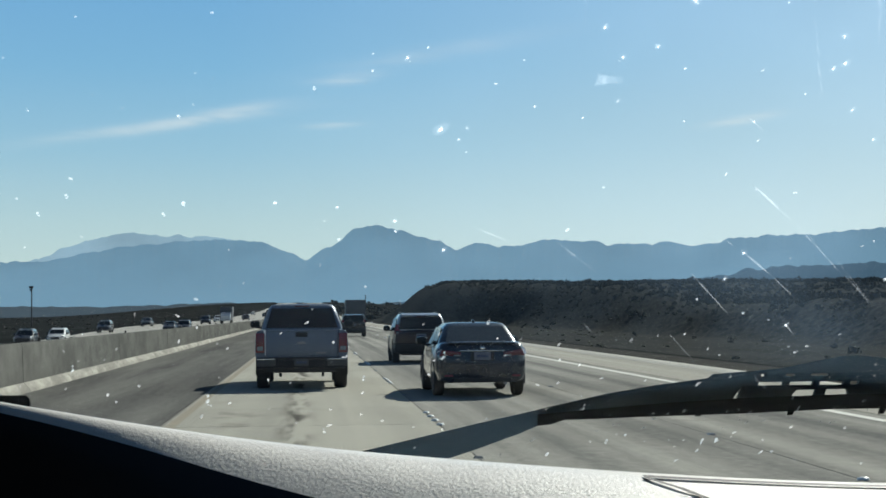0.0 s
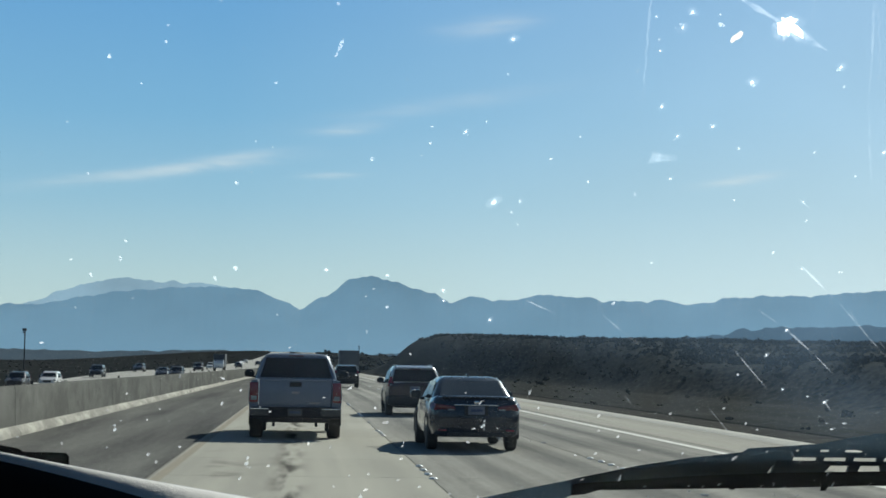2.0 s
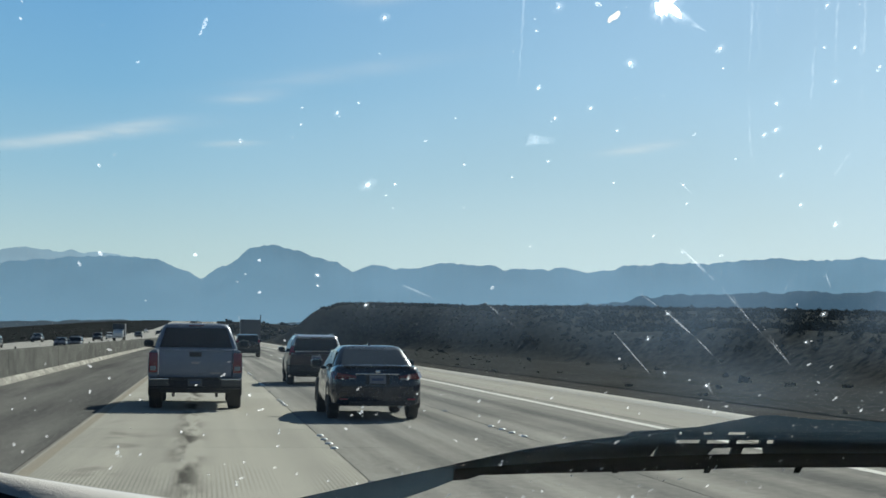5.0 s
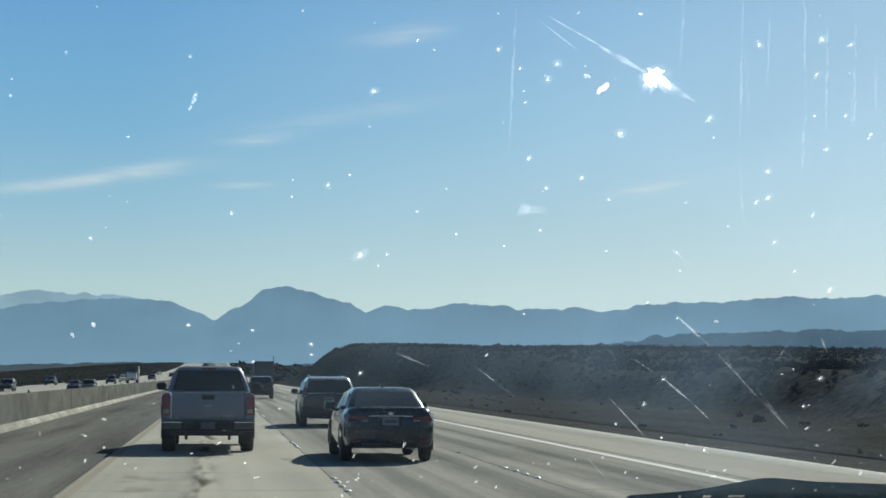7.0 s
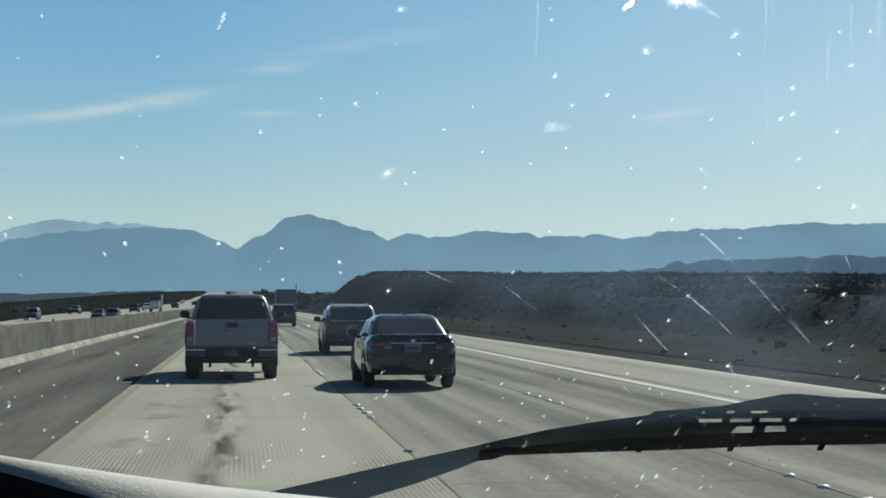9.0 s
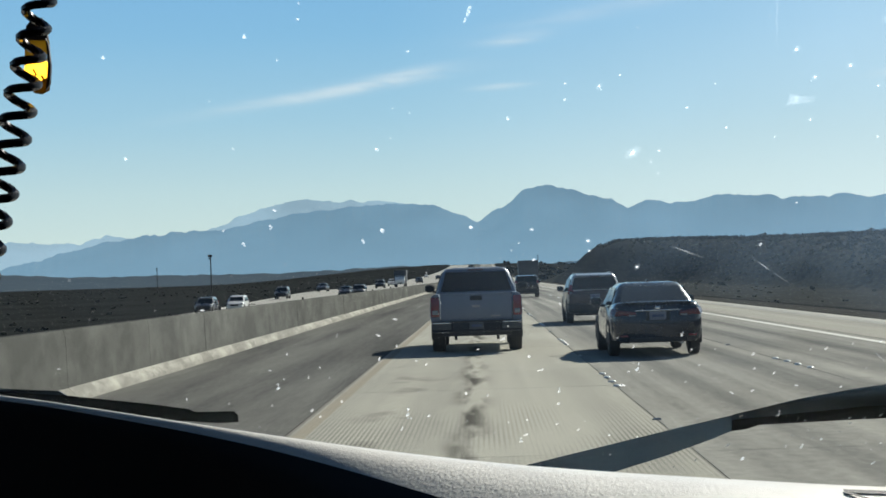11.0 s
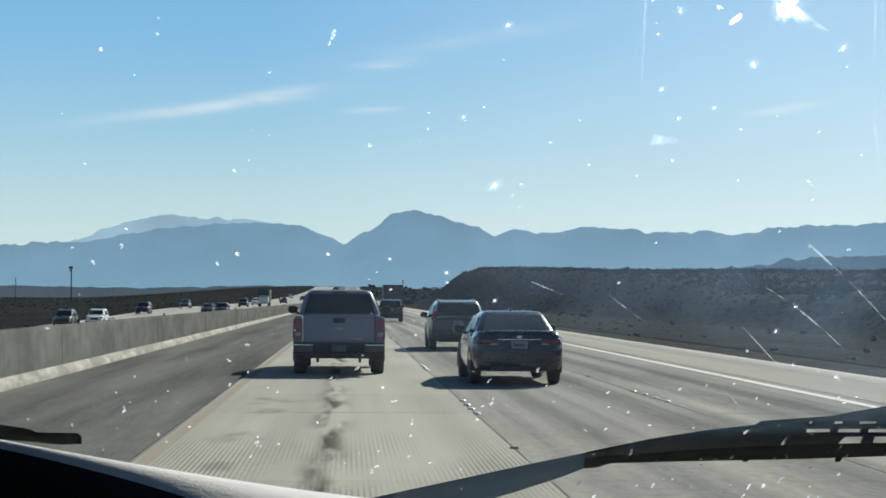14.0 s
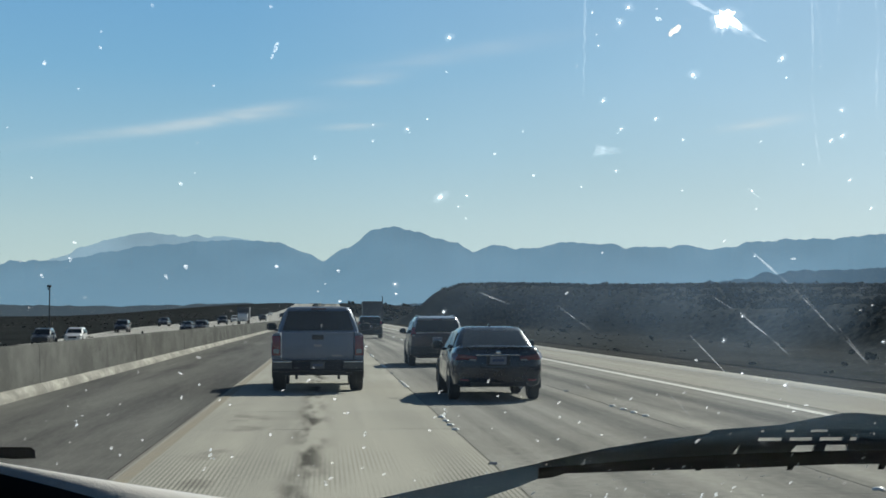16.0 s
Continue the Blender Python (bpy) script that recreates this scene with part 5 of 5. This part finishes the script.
def right_wiper():
    w = thing("windscreen_wiper", "long black windscreen wiper with a slotted arm at rest", "wiper")
    part("link", ribbon([(-0.06, 1.477), (-0.010, 1.4915), (0.06, 1.509), (0.12, 1.524), (0.165, 1.5345), (0.185, 1.5375), (0.19, 1.531), (0.170, 1.5215), (0.150, 1.512), (0.11, 1.496), (0.069, 1.482), (0.0, 1.462)], 0.034), M["wiper"], w, "flat dark wiper link")
    arm = part("arm", ribbon([(0.165, 1.5345), (0.219, 1.5475), (0.262, 1.555), (0.304, 1.5605), (0.308, 1.5640), (0.336, 1.566), (0.364, 1.5685), (0.390, 1.574), (0.413, 1.5785), (0.425, 1.579), (0.462, 1.5755), (0.53, 1.573), (0.62, 1.572),
                              (0.62, 1.5645), (0.349, 1.5638), (0.349, 1.5535), (0.335, 1.5525), (0.33, 1.5400), (0.26, 1.5355), (0.235, 1.5325), (0.19, 1.5275)], 0.038, 0.010), M["wiper"], w, "broad wiper arm with slots")
    # rails and bars round the slots
    part("arm_rail", ribbon([(0.347, 1.5615), (0.62, 1.5615), (0.62, 1.5572), (0.347, 1.5568)], 0.038, 0.01), M["wiper"], arm)
    part("lower_rail", ribbon([(0.335, 1.5535), (0.62, 1.5534), (0.62, 1.5430), (0.432, 1.5430), (0.428, 1.5498), (0.384, 1.5494), (0.380, 1.5420), (0.335, 1.5410)], 0.038, 0.01), M["wiper"], arm)
    for x0, x1 in ((0.3530, 0.3705), (0.3790, 0.3920), (0.4080, 0.62)):
        part("slot_bar", ribbon([(x0, 1.5650), (x1, 1.5650), (x1, 1.5608), (x0, 1.5608)], 0.039, 0.01), M["wiper"], arm)
    for x in (0.3735, 0.3995, 0.4260, 0.4390, 0.4700):
        part("slot_bar", ribbon([(x - 0.0028, 1.5580), (x + 0.0028, 1.5580), (x + 0.0028, 1.5528), (x - 0.0028, 1.5528)], 0.039, 0.01), M["wiper"], arm)
    part("slot_bar", ribbon([(0.4365, 1.5580), (0.62, 1.5580), (0.62, 1.5528), (0.4425, 1.5528)], 0.0385, 0.01), M["wiper"], arm)
    for x in (0.405,):
        part("slot_bar", ribbon([(x - 0.0045, 1.5500), (x + 0.0045, 1.5500), (x + 0.0045, 1.535), (x - 0.0045, 1.535)], 0.037, 0.01), M["wiper"], arm)
    blade = part("blade", ribbon([(0.163, 1.5310), (0.21, 1.5350), (0.27, 1.540), (0.34, 1.5435), (0.42, 1.5455), (0.62, 1.5465), (0.62, 1.5330), (0.42, 1.5325), (0.341, 1.5295), (0.25, 1.5275), (0.186, 1.5255), (0.175, 1.5215), (0.164, 1.5205)], 0.022, 0.010), M["blade"], w, "black rubber wiper blade")
    for x in (0.22, 0.30, 0.38, 0.46):
        part("claw", ribbon([(x - 0.003, 1.5335), (x + 0.003, 1.5335), (x + 0.002, 1.5275), (x - 0.002, 1.5275)], 0.019, 0.006), M["blade"], blade)
    return w


def left_wiper():
    w = thing("windscreen_wiper", "black windscreen wiper resting low beside the dashboard", "wiper")
    part("blade", ribbon([(-0.50, 1.582), (-0.398, 1.5725), (-0.330, 1.5625), (-0.296, 1.5565), (-0.292, 1.5535), (-0.2585, 1.5530), (-0.2565, 1.5500), (-0.2575, 1.5430), (-0.275, 1.5425), (-0.299, 1.5450), (-0.36, 1.551), (-0.467, 1.566), (-0.52, 1.575)], 0.024, 0.010), M["blade"], w, "black rubber wiper blade tip")
    part("arm", ribbon([(-0.5094, 1.583), (-0.4696, 1.5805), (-0.4521, 1.5795), (-0.4029, 1.5755), (-0.3973, 1.571), (-0.4012, 1.5690), (-0.4763, 1.5752), (-0.4944, 1.5785)], 0.036, 0.010), M["wiper"], w)
    return w


right_wiper()
left_wiper()


# coiled microphone cord hanging from above, with an amber tag behind it
def coil():
    c = thing("coiled_cord", "black coiled microphone cord hanging in front of the windscreen", "cord")
    a, b = Vector((-0.2865, 0.95, 1.915)), Vector((-0.3685, 0.95, 1.572))
    along = (b - a).normalized()
    u = Vector((1, 0, 0)) - along * along.x
    u.normalize()
    w = along.cross(u)
    pts, turns, per = [], 21, 16
    for i in range(turns * per + 1):
        f = i / (turns * per)
        sag = 0.006 * math.sin(math.pi * f)
        r = 0.0082 + 0.0006 * math.sin(f * 17)
        ph = 2 * math.pi * i / per
        pts.append(a + (b - a) * f + u * (r * math.cos(ph) + sag * 0.5) + w * r * math.sin(ph))
    part("coil", tube(pts, 0.0027, 7), M["cord"], c)
    tail = [a + Vector((0.002 * math.sin(k), 0, 0.02 * k)) for k in range(6)]
    part("lead", tube(tail, 0.0026, 7), M["cord"], c)
    end = [b + Vector((-0.004 * k, 0.012 * k, -0.012 * k)) for k in range(6)]
    part("lead", tube(end, 0.0026, 7), M["cord"], c)
    return c


coil()
tag = thing("hanging_tag", "small amber translucent tag glowing in sunlight behind the cord", "tag")
def tag_piece(name, mat, points, y, label=""):
    part(name, slab([(x, y, z) for x, z in points], (0, 0.003, 0)), mat, tag, label)


# pieces step the tag from dark ends to a painted bright highlight
tag_piece("tag_cap", M["plastic"], [(-0.3190, 1.8212), (-0.3143, 1.8267), (-0.3092, 1.8258), (-0.3066, 1.8187), (-0.3058, 1.8122), (-0.3200, 1.8125)], 0.972, "dark cap")
tag_piece("tag_neck", M["olive"], [(-0.3200, 1.8123), (-0.3057, 1.8120), (-0.3049, 1.7994), (-0.3120, 1.8010), (-0.3205, 1.7975)], 0.972, "olive upper glass")
tag_piece("tag_body", M["amber"], [(-0.3205, 1.7973), (-0.3120, 1.8008), (-0.3069, 1.7992), (-0.3073, 1.7895), (-0.3120, 1.7868), (-0.3183, 1.7877), (-0.3210, 1.7920)], 0.972, "amber glass in its bright highlight tone")
tag_piece("tag_foot", M["amber_dark"], [(-0.3183, 1.7875), (-0.3120, 1.7866), (-0.3060, 1.7898), (-0.3062, 1.7817), (-0.3108, 1.7793), (-0.3153, 1.7802)], 0.972, "brown glass foot")
tag_piece("tag_edge", M["plastic"], [(-0.3064, 1.8129), (-0.3046, 1.8090), (-0.3035, 1.7962), (-0.3044, 1.7848), (-0.3069, 1.7811), (-0.3064, 1.7861), (-0.3051, 1.7963), (-0.3061, 1.8091)], 0.968)
for x, z in ((-0.3150, 1.7945), (-0.3100, 1.7905)):
    part("bead", tube([(x, 0.9705, z), (x + 0.002, 0.9705, z - 0.004)], 0.0007, 6), M["amber_dark"], tag)
part("string", tube([(-0.316, 0.973, 1.84), (-0.312, 0.973, 2.03)], 0.0008, 6), M["cord"], tag)


# dirt on the glass, with the glow and glare drawn round it
def blot(bm, x, z, r, rng_, stretch=1.0, tilt=0.0, out=-0.0015):
    n = 9
    c = []
    for k in range(n):
        a = 2 * math.pi * k / n
        q = r * rng_.uniform(0.65, 1.15)
        dx, dz = q * stretch * math.cos(a), q * math.sin(a)
        c.append(ws_point(x + dx * math.cos(tilt) - dz * math.sin(tilt), z + (dx * math.sin(tilt) + dz * math.cos(tilt)) * 0.9, out))
    bm.faces.new([bm.verts.new(p) for p in c])


def streak_on(bm, x0, z0, x1, z1, w0, w1, rng_, out=-0.0018, steps=7, wobble=0.0):
    d = Vector((x1 - x0, z1 - z0))
    nrm = Vector((-d.y, d.x)).normalized()
    left, right = [], []
    for k in range(steps):
        f = k / (steps - 1)
        w = (w0 + (w1 - w0) * f) * rng_.uniform(0.6, 1.2) * math.sin(math.pi * min(0.92, max(0.08, f)))
        o = rng_.uniform(-wobble, wobble)
        x, z = x0 + d.x * f + nrm.x * o, z0 + d.y * f + nrm.y * o
        left.append(bm.verts.new(ws_point(x + nrm.x * w, z + nrm.y * w, out)))
        right.append(bm.verts.new(ws_point(x - nrm.x * w, z - nrm.y * w, out)))
    for k in range(steps - 1):
        bm.faces.new((left[k], right[k], right[k + 1], left[k + 1]))


drng = random.Random(5)
SPECKS = ((58, 1.8325, 2.4), (35, 1.782, 1.9), (-25, 1.765, 1.6), (60, 1.741, 3.6), (78, 1.742, 1.7), (73, 1.735, 1.2), (130, 1.855, 1.8), (145, 1.846, 1.6), (167, 1.849, 2.3),
          (163, 1.841, 2.6), (152, 1.829, 1.3), (216, 1.814, 3.0), (271, 1.8235, 2.8), (161, 1.799, 2.0), (198, 1.789, 1.9), (176, 1.783, 1.8), (219, 1.777, 1.3), (178, 1.758, 1.5),
          (156, 1.748, 1.2), (288, 1.8615, 2.0), (326, 1.865, 2.4), (330, 1.8475, 1.9), (345, 1.863, 2.0), (358, 1.8265, 1.7), (338, 1.826, 1.4), (354, 1.808, 2.0), (320, 1.795, 2.2),
          (326, 1.780, 2.4), (319, 1.777, 2.2), (341, 1.753, 1.8), (361, 1.770, 1.8), (275, 1.746, 1.3))
FLECKS = ((363, 1.735, 1.7), (394, 1.723, 3.0), (396, 1.810, 2.6), (393, 1.827, 1.8), (425, 1.768, 1.7), (379, 1.815, 1.5), (277, 1.813, 1.2), (48, 1.788, 1.2), (-9, 1.692, 1.7),
          (-8, 1.671, 1.5), (32, 1.683, 2.0), (33, 1.676, 1.5), (-117, 1.695, 2.2), (-132, 1.6885, 1.5), (-53, 1.6955, 1.9), (69, 1.663, 2.2), (-219, 1.689, 1.5), (-191, 1.673, 1.5),
          (-192, 1.817, 1.6), (-174, 1.805, 1.2), (-115, 1.7485, 1.5), (-288, 1.748, 1.9), (-197, 1.700, 1.7), (285, 1.641, 2.0), (410, 1.640, 1.9), (307, 1.615, 1.7), (344, 1.605, 2.4),
          (414, 1.661, 2.4), (294, 1.660, 2.0), (290, 1.703, 1.5), (81, 1.858, 1.3), (-51, 1.847, 1.5))
HALOS = []
bm = bmesh.new()
soft = bmesh.new()
glow_layers = bmesh.new()
cores = bmesh.new()
for x, z, r in SPECKS + FLECKS:
    a = drng.uniform(-0.6, 0.9)
    if x < 30:
        blot(soft, x / 1000, z, r / 1250, drng, drng.uniform(0.9, 1.4), a + 1.2)
        blot(soft, x / 1000 + drng.uniform(-0.001, 0.001), z + drng.uniform(-0.002, 0.001), r / 2100, drng, 1.3, a, -0.0019)
        continue
    long_ = drng.uniform(0.9, 1.5)
    blot(bm, x / 1000, z, r / 2300, drng, long_, a)
    blot(bm, x / 1000 + drng.uniform(-0.3, 0.3) * r / 1000, z + drng.uniform(-0.5, 0.5) * r / 1000, r / 3600, drng, 1.3, a + 0.8)
    # soft glow of the speck, layered as pale blots
    blot(glow_layers, x / 1000, z, r / 1350, drng, long_, a, -0.0022)
    blot(glow_layers, x / 1000, z, r / 1000, drng, long_ * 1.2, a, -0.0024)
    blot(cores, x / 1000, z, r / 4300, drng, long_ * 1.1, a, -0.0012)
    if r > 1.7:
        blot(bm, x / 1000 + drng.uniform(-0.002, 0.002), z + drng.uniform(-0.002, 0.002), r / 3800, drng, 1.3, a)
        HALOS.append((x / 1000, z, r / 900, a))
blot(soft, -0.0490, 1.8265, 0.0016, drng, 2.6, 1.25)
blot(soft, -0.0515, 1.8215, 0.0009, drng, 2.0, 1.25)
pale = new("windscreen_spots", mesh_from("windscreen_spots", soft, M["soft"]))
tagged(pale, "soft whitish dried spots on the windscreen", "dirt", kind="stuff")
pale = new("windscreen_speck_rims", mesh_from("windscreen_speck_rims", glow_layers, M["rim"]))
tagged(pale, "pale glow layered round the dried specks on the windscreen", "dirt", kind="stuff")
pale = new("windscreen_speck_cores", mesh_from("windscreen_speck_cores", cores, M["core"]))
tagged(pale, "bright white centres of the glow on the dried specks", "dirt", kind="stuff")
for _ in range(46):
    x, z = drng.uniform(0.10, 0.46), drng.uniform(1.482, 1.535)
    blot(bm, x, z, 0.0004 + 0.0009 * drng.random() ** 2, drng, drng.uniform(1.2, 3.2), drng.uniform(0.3, 1.5))
specks = new("windscreen_specks", mesh_from("windscreen_specks", bm, M["speck"]))
tagged(specks, "bright dried specks and chips scattered on the windscreen", "dirt", kind="stuff")
bm = bmesh.new()
for _ in range(330):
    x = drng.uniform(-0.45, 0.5)
    if drng.random() > 0.12 + 1.0 * (x + 0.45):
        continue
    z = drng.uniform(1.50, 1.90)
    blot(bm, x, z, 0.0003 + 0.0010 * drng.random() ** 3, drng, drng.uniform(0.8, 2.4), drng.uniform(-0.8, 1.2))
for _ in range(120):
    x, z = drng.uniform(-0.30, 0.50), drng.uniform(1.49, 1.62)
    blot(bm, x, z, drng.uniform(0.0003, 0.0011), drng, drng.uniform(1.0, 2.8), drng.uniform(0.4, 1.5))
dust = new("windscreen_dust", mesh_from("windscreen_dust", bm, M["faint"]))
tagged(dust, "fine pale dust spots scattered on the windscreen", "dirt", kind="stuff")

bm = bmesh.new()
star = []
for k in range(22):
    a = 2 * math.pi * k / 22
    q = (0.0050 if k % 2 else 0.0040) * drng.uniform(0.72, 1.25) * (2.0 if k in (0, 21) else 1.0)
    star.append(ws_point(0.2282 + 1.2 * q * math.cos(a - 0.25), 1.8438 + q * math.sin(a - 0.25), -0.0016))
bm.faces.new([bm.verts.new(p) for p in star])
# glow and tail of the chip's glare, layered as pale blots
chip_glow = bmesh.new()
for r, n in ((0.0062, 1.2), (0.0072, 1.25), (0.0086, 1.3)):
    blot(chip_glow, 0.2286, 1.8436, r, drng, n, -0.3, -0.0022 - r * 0.05)
for r, n in ((0.0034, 2.6), (0.0026, 2.4), (0.0020, 3.2)):
    blot(chip_glow, 0.2385, 1.8392, r, drng, n, -0.36, -0.0020 - r * 0.1)
blot(chip_glow, 0.2505, 1.8350, 0.0014, drng, 2.4, -0.2, -0.0022)
chip_glare = new("windscreen_chip_dust", mesh_from("windscreen_chip_dust", chip_glow, M["rim"]))
tagged(chip_glare, "pale glare glow drawn round the star-shaped chip", "dirt", kind="stuff")
# rays of the chip's glare, drawn as thin streaks
halo = bmesh.new()
for k in range(9):
    a = drng.uniform(0, 6.28)
    n = drng.uniform(0.006, 0.012)
    streak_on(halo, 0.2282, 1.8438, 0.2282 + n * math.cos(a), 1.8438 + n * 0.9 * math.sin(a), 0.0016, 0.0003, drng, -0.0024)
streak_on(halo, 0.228, 1.842, 0.258, 1.832, 0.004, 0.001, drng, -0.0024)
streak_on(halo, 0.222, 1.846, 0.190, 1.858, 0.002, 0.001, drng, -0.0024)
cracks = new("windscreen_cracks", mesh_from("windscreen_cracks", halo, M["streak"]))
tagged(cracks, "fine rays of glare spreading from a chip in the glass", "cracks", kind="stuff")
chip = new("windscreen_chip", mesh_from("windscreen_chip", bm, M["chip"]))
tagged(chip, "large star-shaped chip in the glass blazing in the sun", "chip")
# a reflection in the glass, painted as an oblong cream spot
bm = bmesh.new()
blot(bm, 0.1985, 1.8375, 0.0025, drng, 1.8, 0.72)
blot(bm, 0.1965, 1.8352, 0.0012, drng, 1.6, 0.5, -0.0021)
ghost_spot = new("windscreen_flake", mesh_from("windscreen_flake", bm, M["ghost_spot"]))
tagged(ghost_spot, "oblong cream spot of a reflection, set on the windscreen", "dirt")
bm = bmesh.new()
for n in (0.0048, 0.0040, 0.0030):
    bm.faces.new([bm.verts.new(ws_point(0.1643 + u, 1.7702 + v, -0.0016 - n * 0.1)) for u, v in ((-n * 0.9, -n * 0.8), (n * 0.9, -n * 0.55), (n * 0.8, n * 0.6), (-n * 0.6, n * 0.75))])
for n in (0.010, 0.005):
    bm.faces.new([bm.verts.new(ws_point(0.1690 + u, 1.7702 + v, -0.0026 - n * 0.1)) for u, v in ((-0.004, -0.0026), (n, -0.0020), (n * 0.9, 0.0016), (-0.004, 0.0022))])
patch = new("windscreen_patch", mesh_from("windscreen_patch", bm, M["rim"]))
tagged(patch, "small pale rectangular residue on the windscreen", "dirt")

bm = bmesh.new()
# one long scrape, brightest at its upper end, and shorter ones beside it
for x0, z0, x1, z1, w in ((0.287, 1.706, 0.331, 1.677, 0.0013), (0.325, 1.681, 0.380, 1.640, 0.0007), (0.375, 1.645, 0.418, 1.612, 0.0004), (0.294, 1.660, 0.322, 1.642, 0.0014),
                          (0.318, 1.645, 0.347, 1.624, 0.0006), (0.262, 1.677, 0.294, 1.660, 0.0004), (0.258, 1.645, 0.298, 1.612, 0.0008),
                          (0.481, 1.630, 0.509, 1.606, 0.0011), (0.336, 1.675, 0.364, 1.651, 0.0004), (0.152, 1.668, 0.186, 1.646, 0.0005), (0.094, 1.677, 0.118, 1.668, 0.0009),
                          (0.271, 1.748, 0.284, 1.740, 0.0006), (0.381, 1.692, 0.374, 1.672, 0.0004), (0.402, 1.690, 0.411, 1.680, 0.0009), (0.155, 1.872, 0.205, 1.853, 0.0009),
                          (0.150, 1.870, 0.185, 1.852, 0.0005), (0.36, 1.66, 0.42, 1.61, 0.0003), (0.338, 1.612, 0.356, 1.594, 0.0010)):
    streak_on(bm, x0, z0, x1, z1, w * 0.75, w * 0.3, drng, steps=11)
for _ in range(5):
    x, z = drng.uniform(0.12, 0.5), drng.uniform(1.55, 1.68)
    n = drng.uniform(0.008, 0.03)
    streak_on(bm, x, z, x + n, z - n * drng.uniform(0.6, 0.9), 0.0005, 0.0002, drng, steps=5)
scratch = new("windscreen_scratches", mesh_from("windscreen_scratches", bm, M["streak"]))
tagged(scratch, "slanting pale scratches on the windscreen", "scratches", kind="stuff")

# ragged white splashes low on the glass
bm = bmesh.new()
for x, z, n in ((0.0758, 1.583, 0.0060), (-0.1115, 1.549, 0.0070), (-0.214, 1.5755, 0.0050), (0.0132, 1.565, 0.0040), (0.196, 1.538, 0.0045), (-0.018, 1.520, 0.0040)):
    blot(bm, x, z - n * 0.25, n * 0.24, drng, 1.5, 1.1)
    blot(bm, x + n * 0.10, z + n * 0.45, n * 0.12, drng, 2.4, 1.4)
    for _ in range(5):
        blot(bm, x + n * drng.uniform(-0.45, 0.4), z + n * drng.uniform(-0.8, 0.7), n * drng.uniform(0.04, 0.10), drng, drng.uniform(1.0, 2.0), drng.uniform(0.4, 1.8))
splashes = new("windscreen_splashes", mesh_from("windscreen_splashes", bm, M["speck"]))
tagged(splashes, "small forked white insect splashes on the windscreen", "dirt", kind="stuff")

bm = bmesh.new()
for x0, z0, x1, z1 in ((0.266, 1.892, 0.298, 1.802), (0.298, 1.802, 0.318, 1.759), (0.303, 1.892, 0.328, 1.836), (0.328, 1.836, 0.345, 1.790), (0.325, 1.875, 0.354, 1.806), (0.338, 1.885, 0.386, 1.777),
                       (0.386, 1.777, 0.377, 1.750), (0.136, 1.875, 0.148, 1.800), (0.232, 1.890, 0.244, 1.846), (0.39, 1.9, 0.415, 1.80)):
    streak_on(bm, x0, z0, x1, z1, 0.0010, 0.0006, drng, steps=22, wobble=0.0006)
for _ in range(4):
    x, z = drng.uniform(0.24, 0.46), drng.uniform(1.80, 1.90)
    n = drng.uniform(0.02, 0.06)
    streak_on(bm, x, z, x + n * drng.uniform(0.2, 0.5), z - n, 0.0006, 0.0004, drng, steps=12, wobble=0.0010)
trails = new("windscreen_trails", mesh_from("windscreen_trails", bm, M["trail"]))
tagged(trails, "wavy dried water trails running down the windscreen", "drips", kind="stuff")
# wider halos of glow painted round the larger specks
bm = bmesh.new()
for x, z, r, a in HALOS:
    blot(bm, x, z, r, drng, 1.4, a, -0.0026)
smudges = new("windscreen_smudges", mesh_from("windscreen_smudges", bm, M["speck_halo"]))
tagged(smudges, "faint glow drawn round the specks on the windscreen", "smudges", kind="stuff")


# ---- lane slabs, nearest stretch ----
def slab_mesh(x0, x1, key):
    b = 0.004
    ring = [(x0, -0.2), (x0, -b), (x0 + b, 0.0), (x1 - b, 0.0), (x1, -b), (x1, -0.2)]
    rings = [[(x, y, z if (z < -b / 2 or inner) else -b) for x, z in ring] for y, inner in ((0.002, False), (0.008, True), (SLAB_L - 0.008, True), (SLAB_L - 0.002, False))]
    return mesh_from("slab", loft(rings), M[key])


for x0, x1, key in LANES:
    me = slab_mesh(x0, x1, key)
    for k in range(SLAB_N):
        ob = new("slab", me)
        ob.parent = road
        ob.location = (0, SLAB_Y0 + k * SLAB_L, random.uniform(-0.0015, 0.0015))
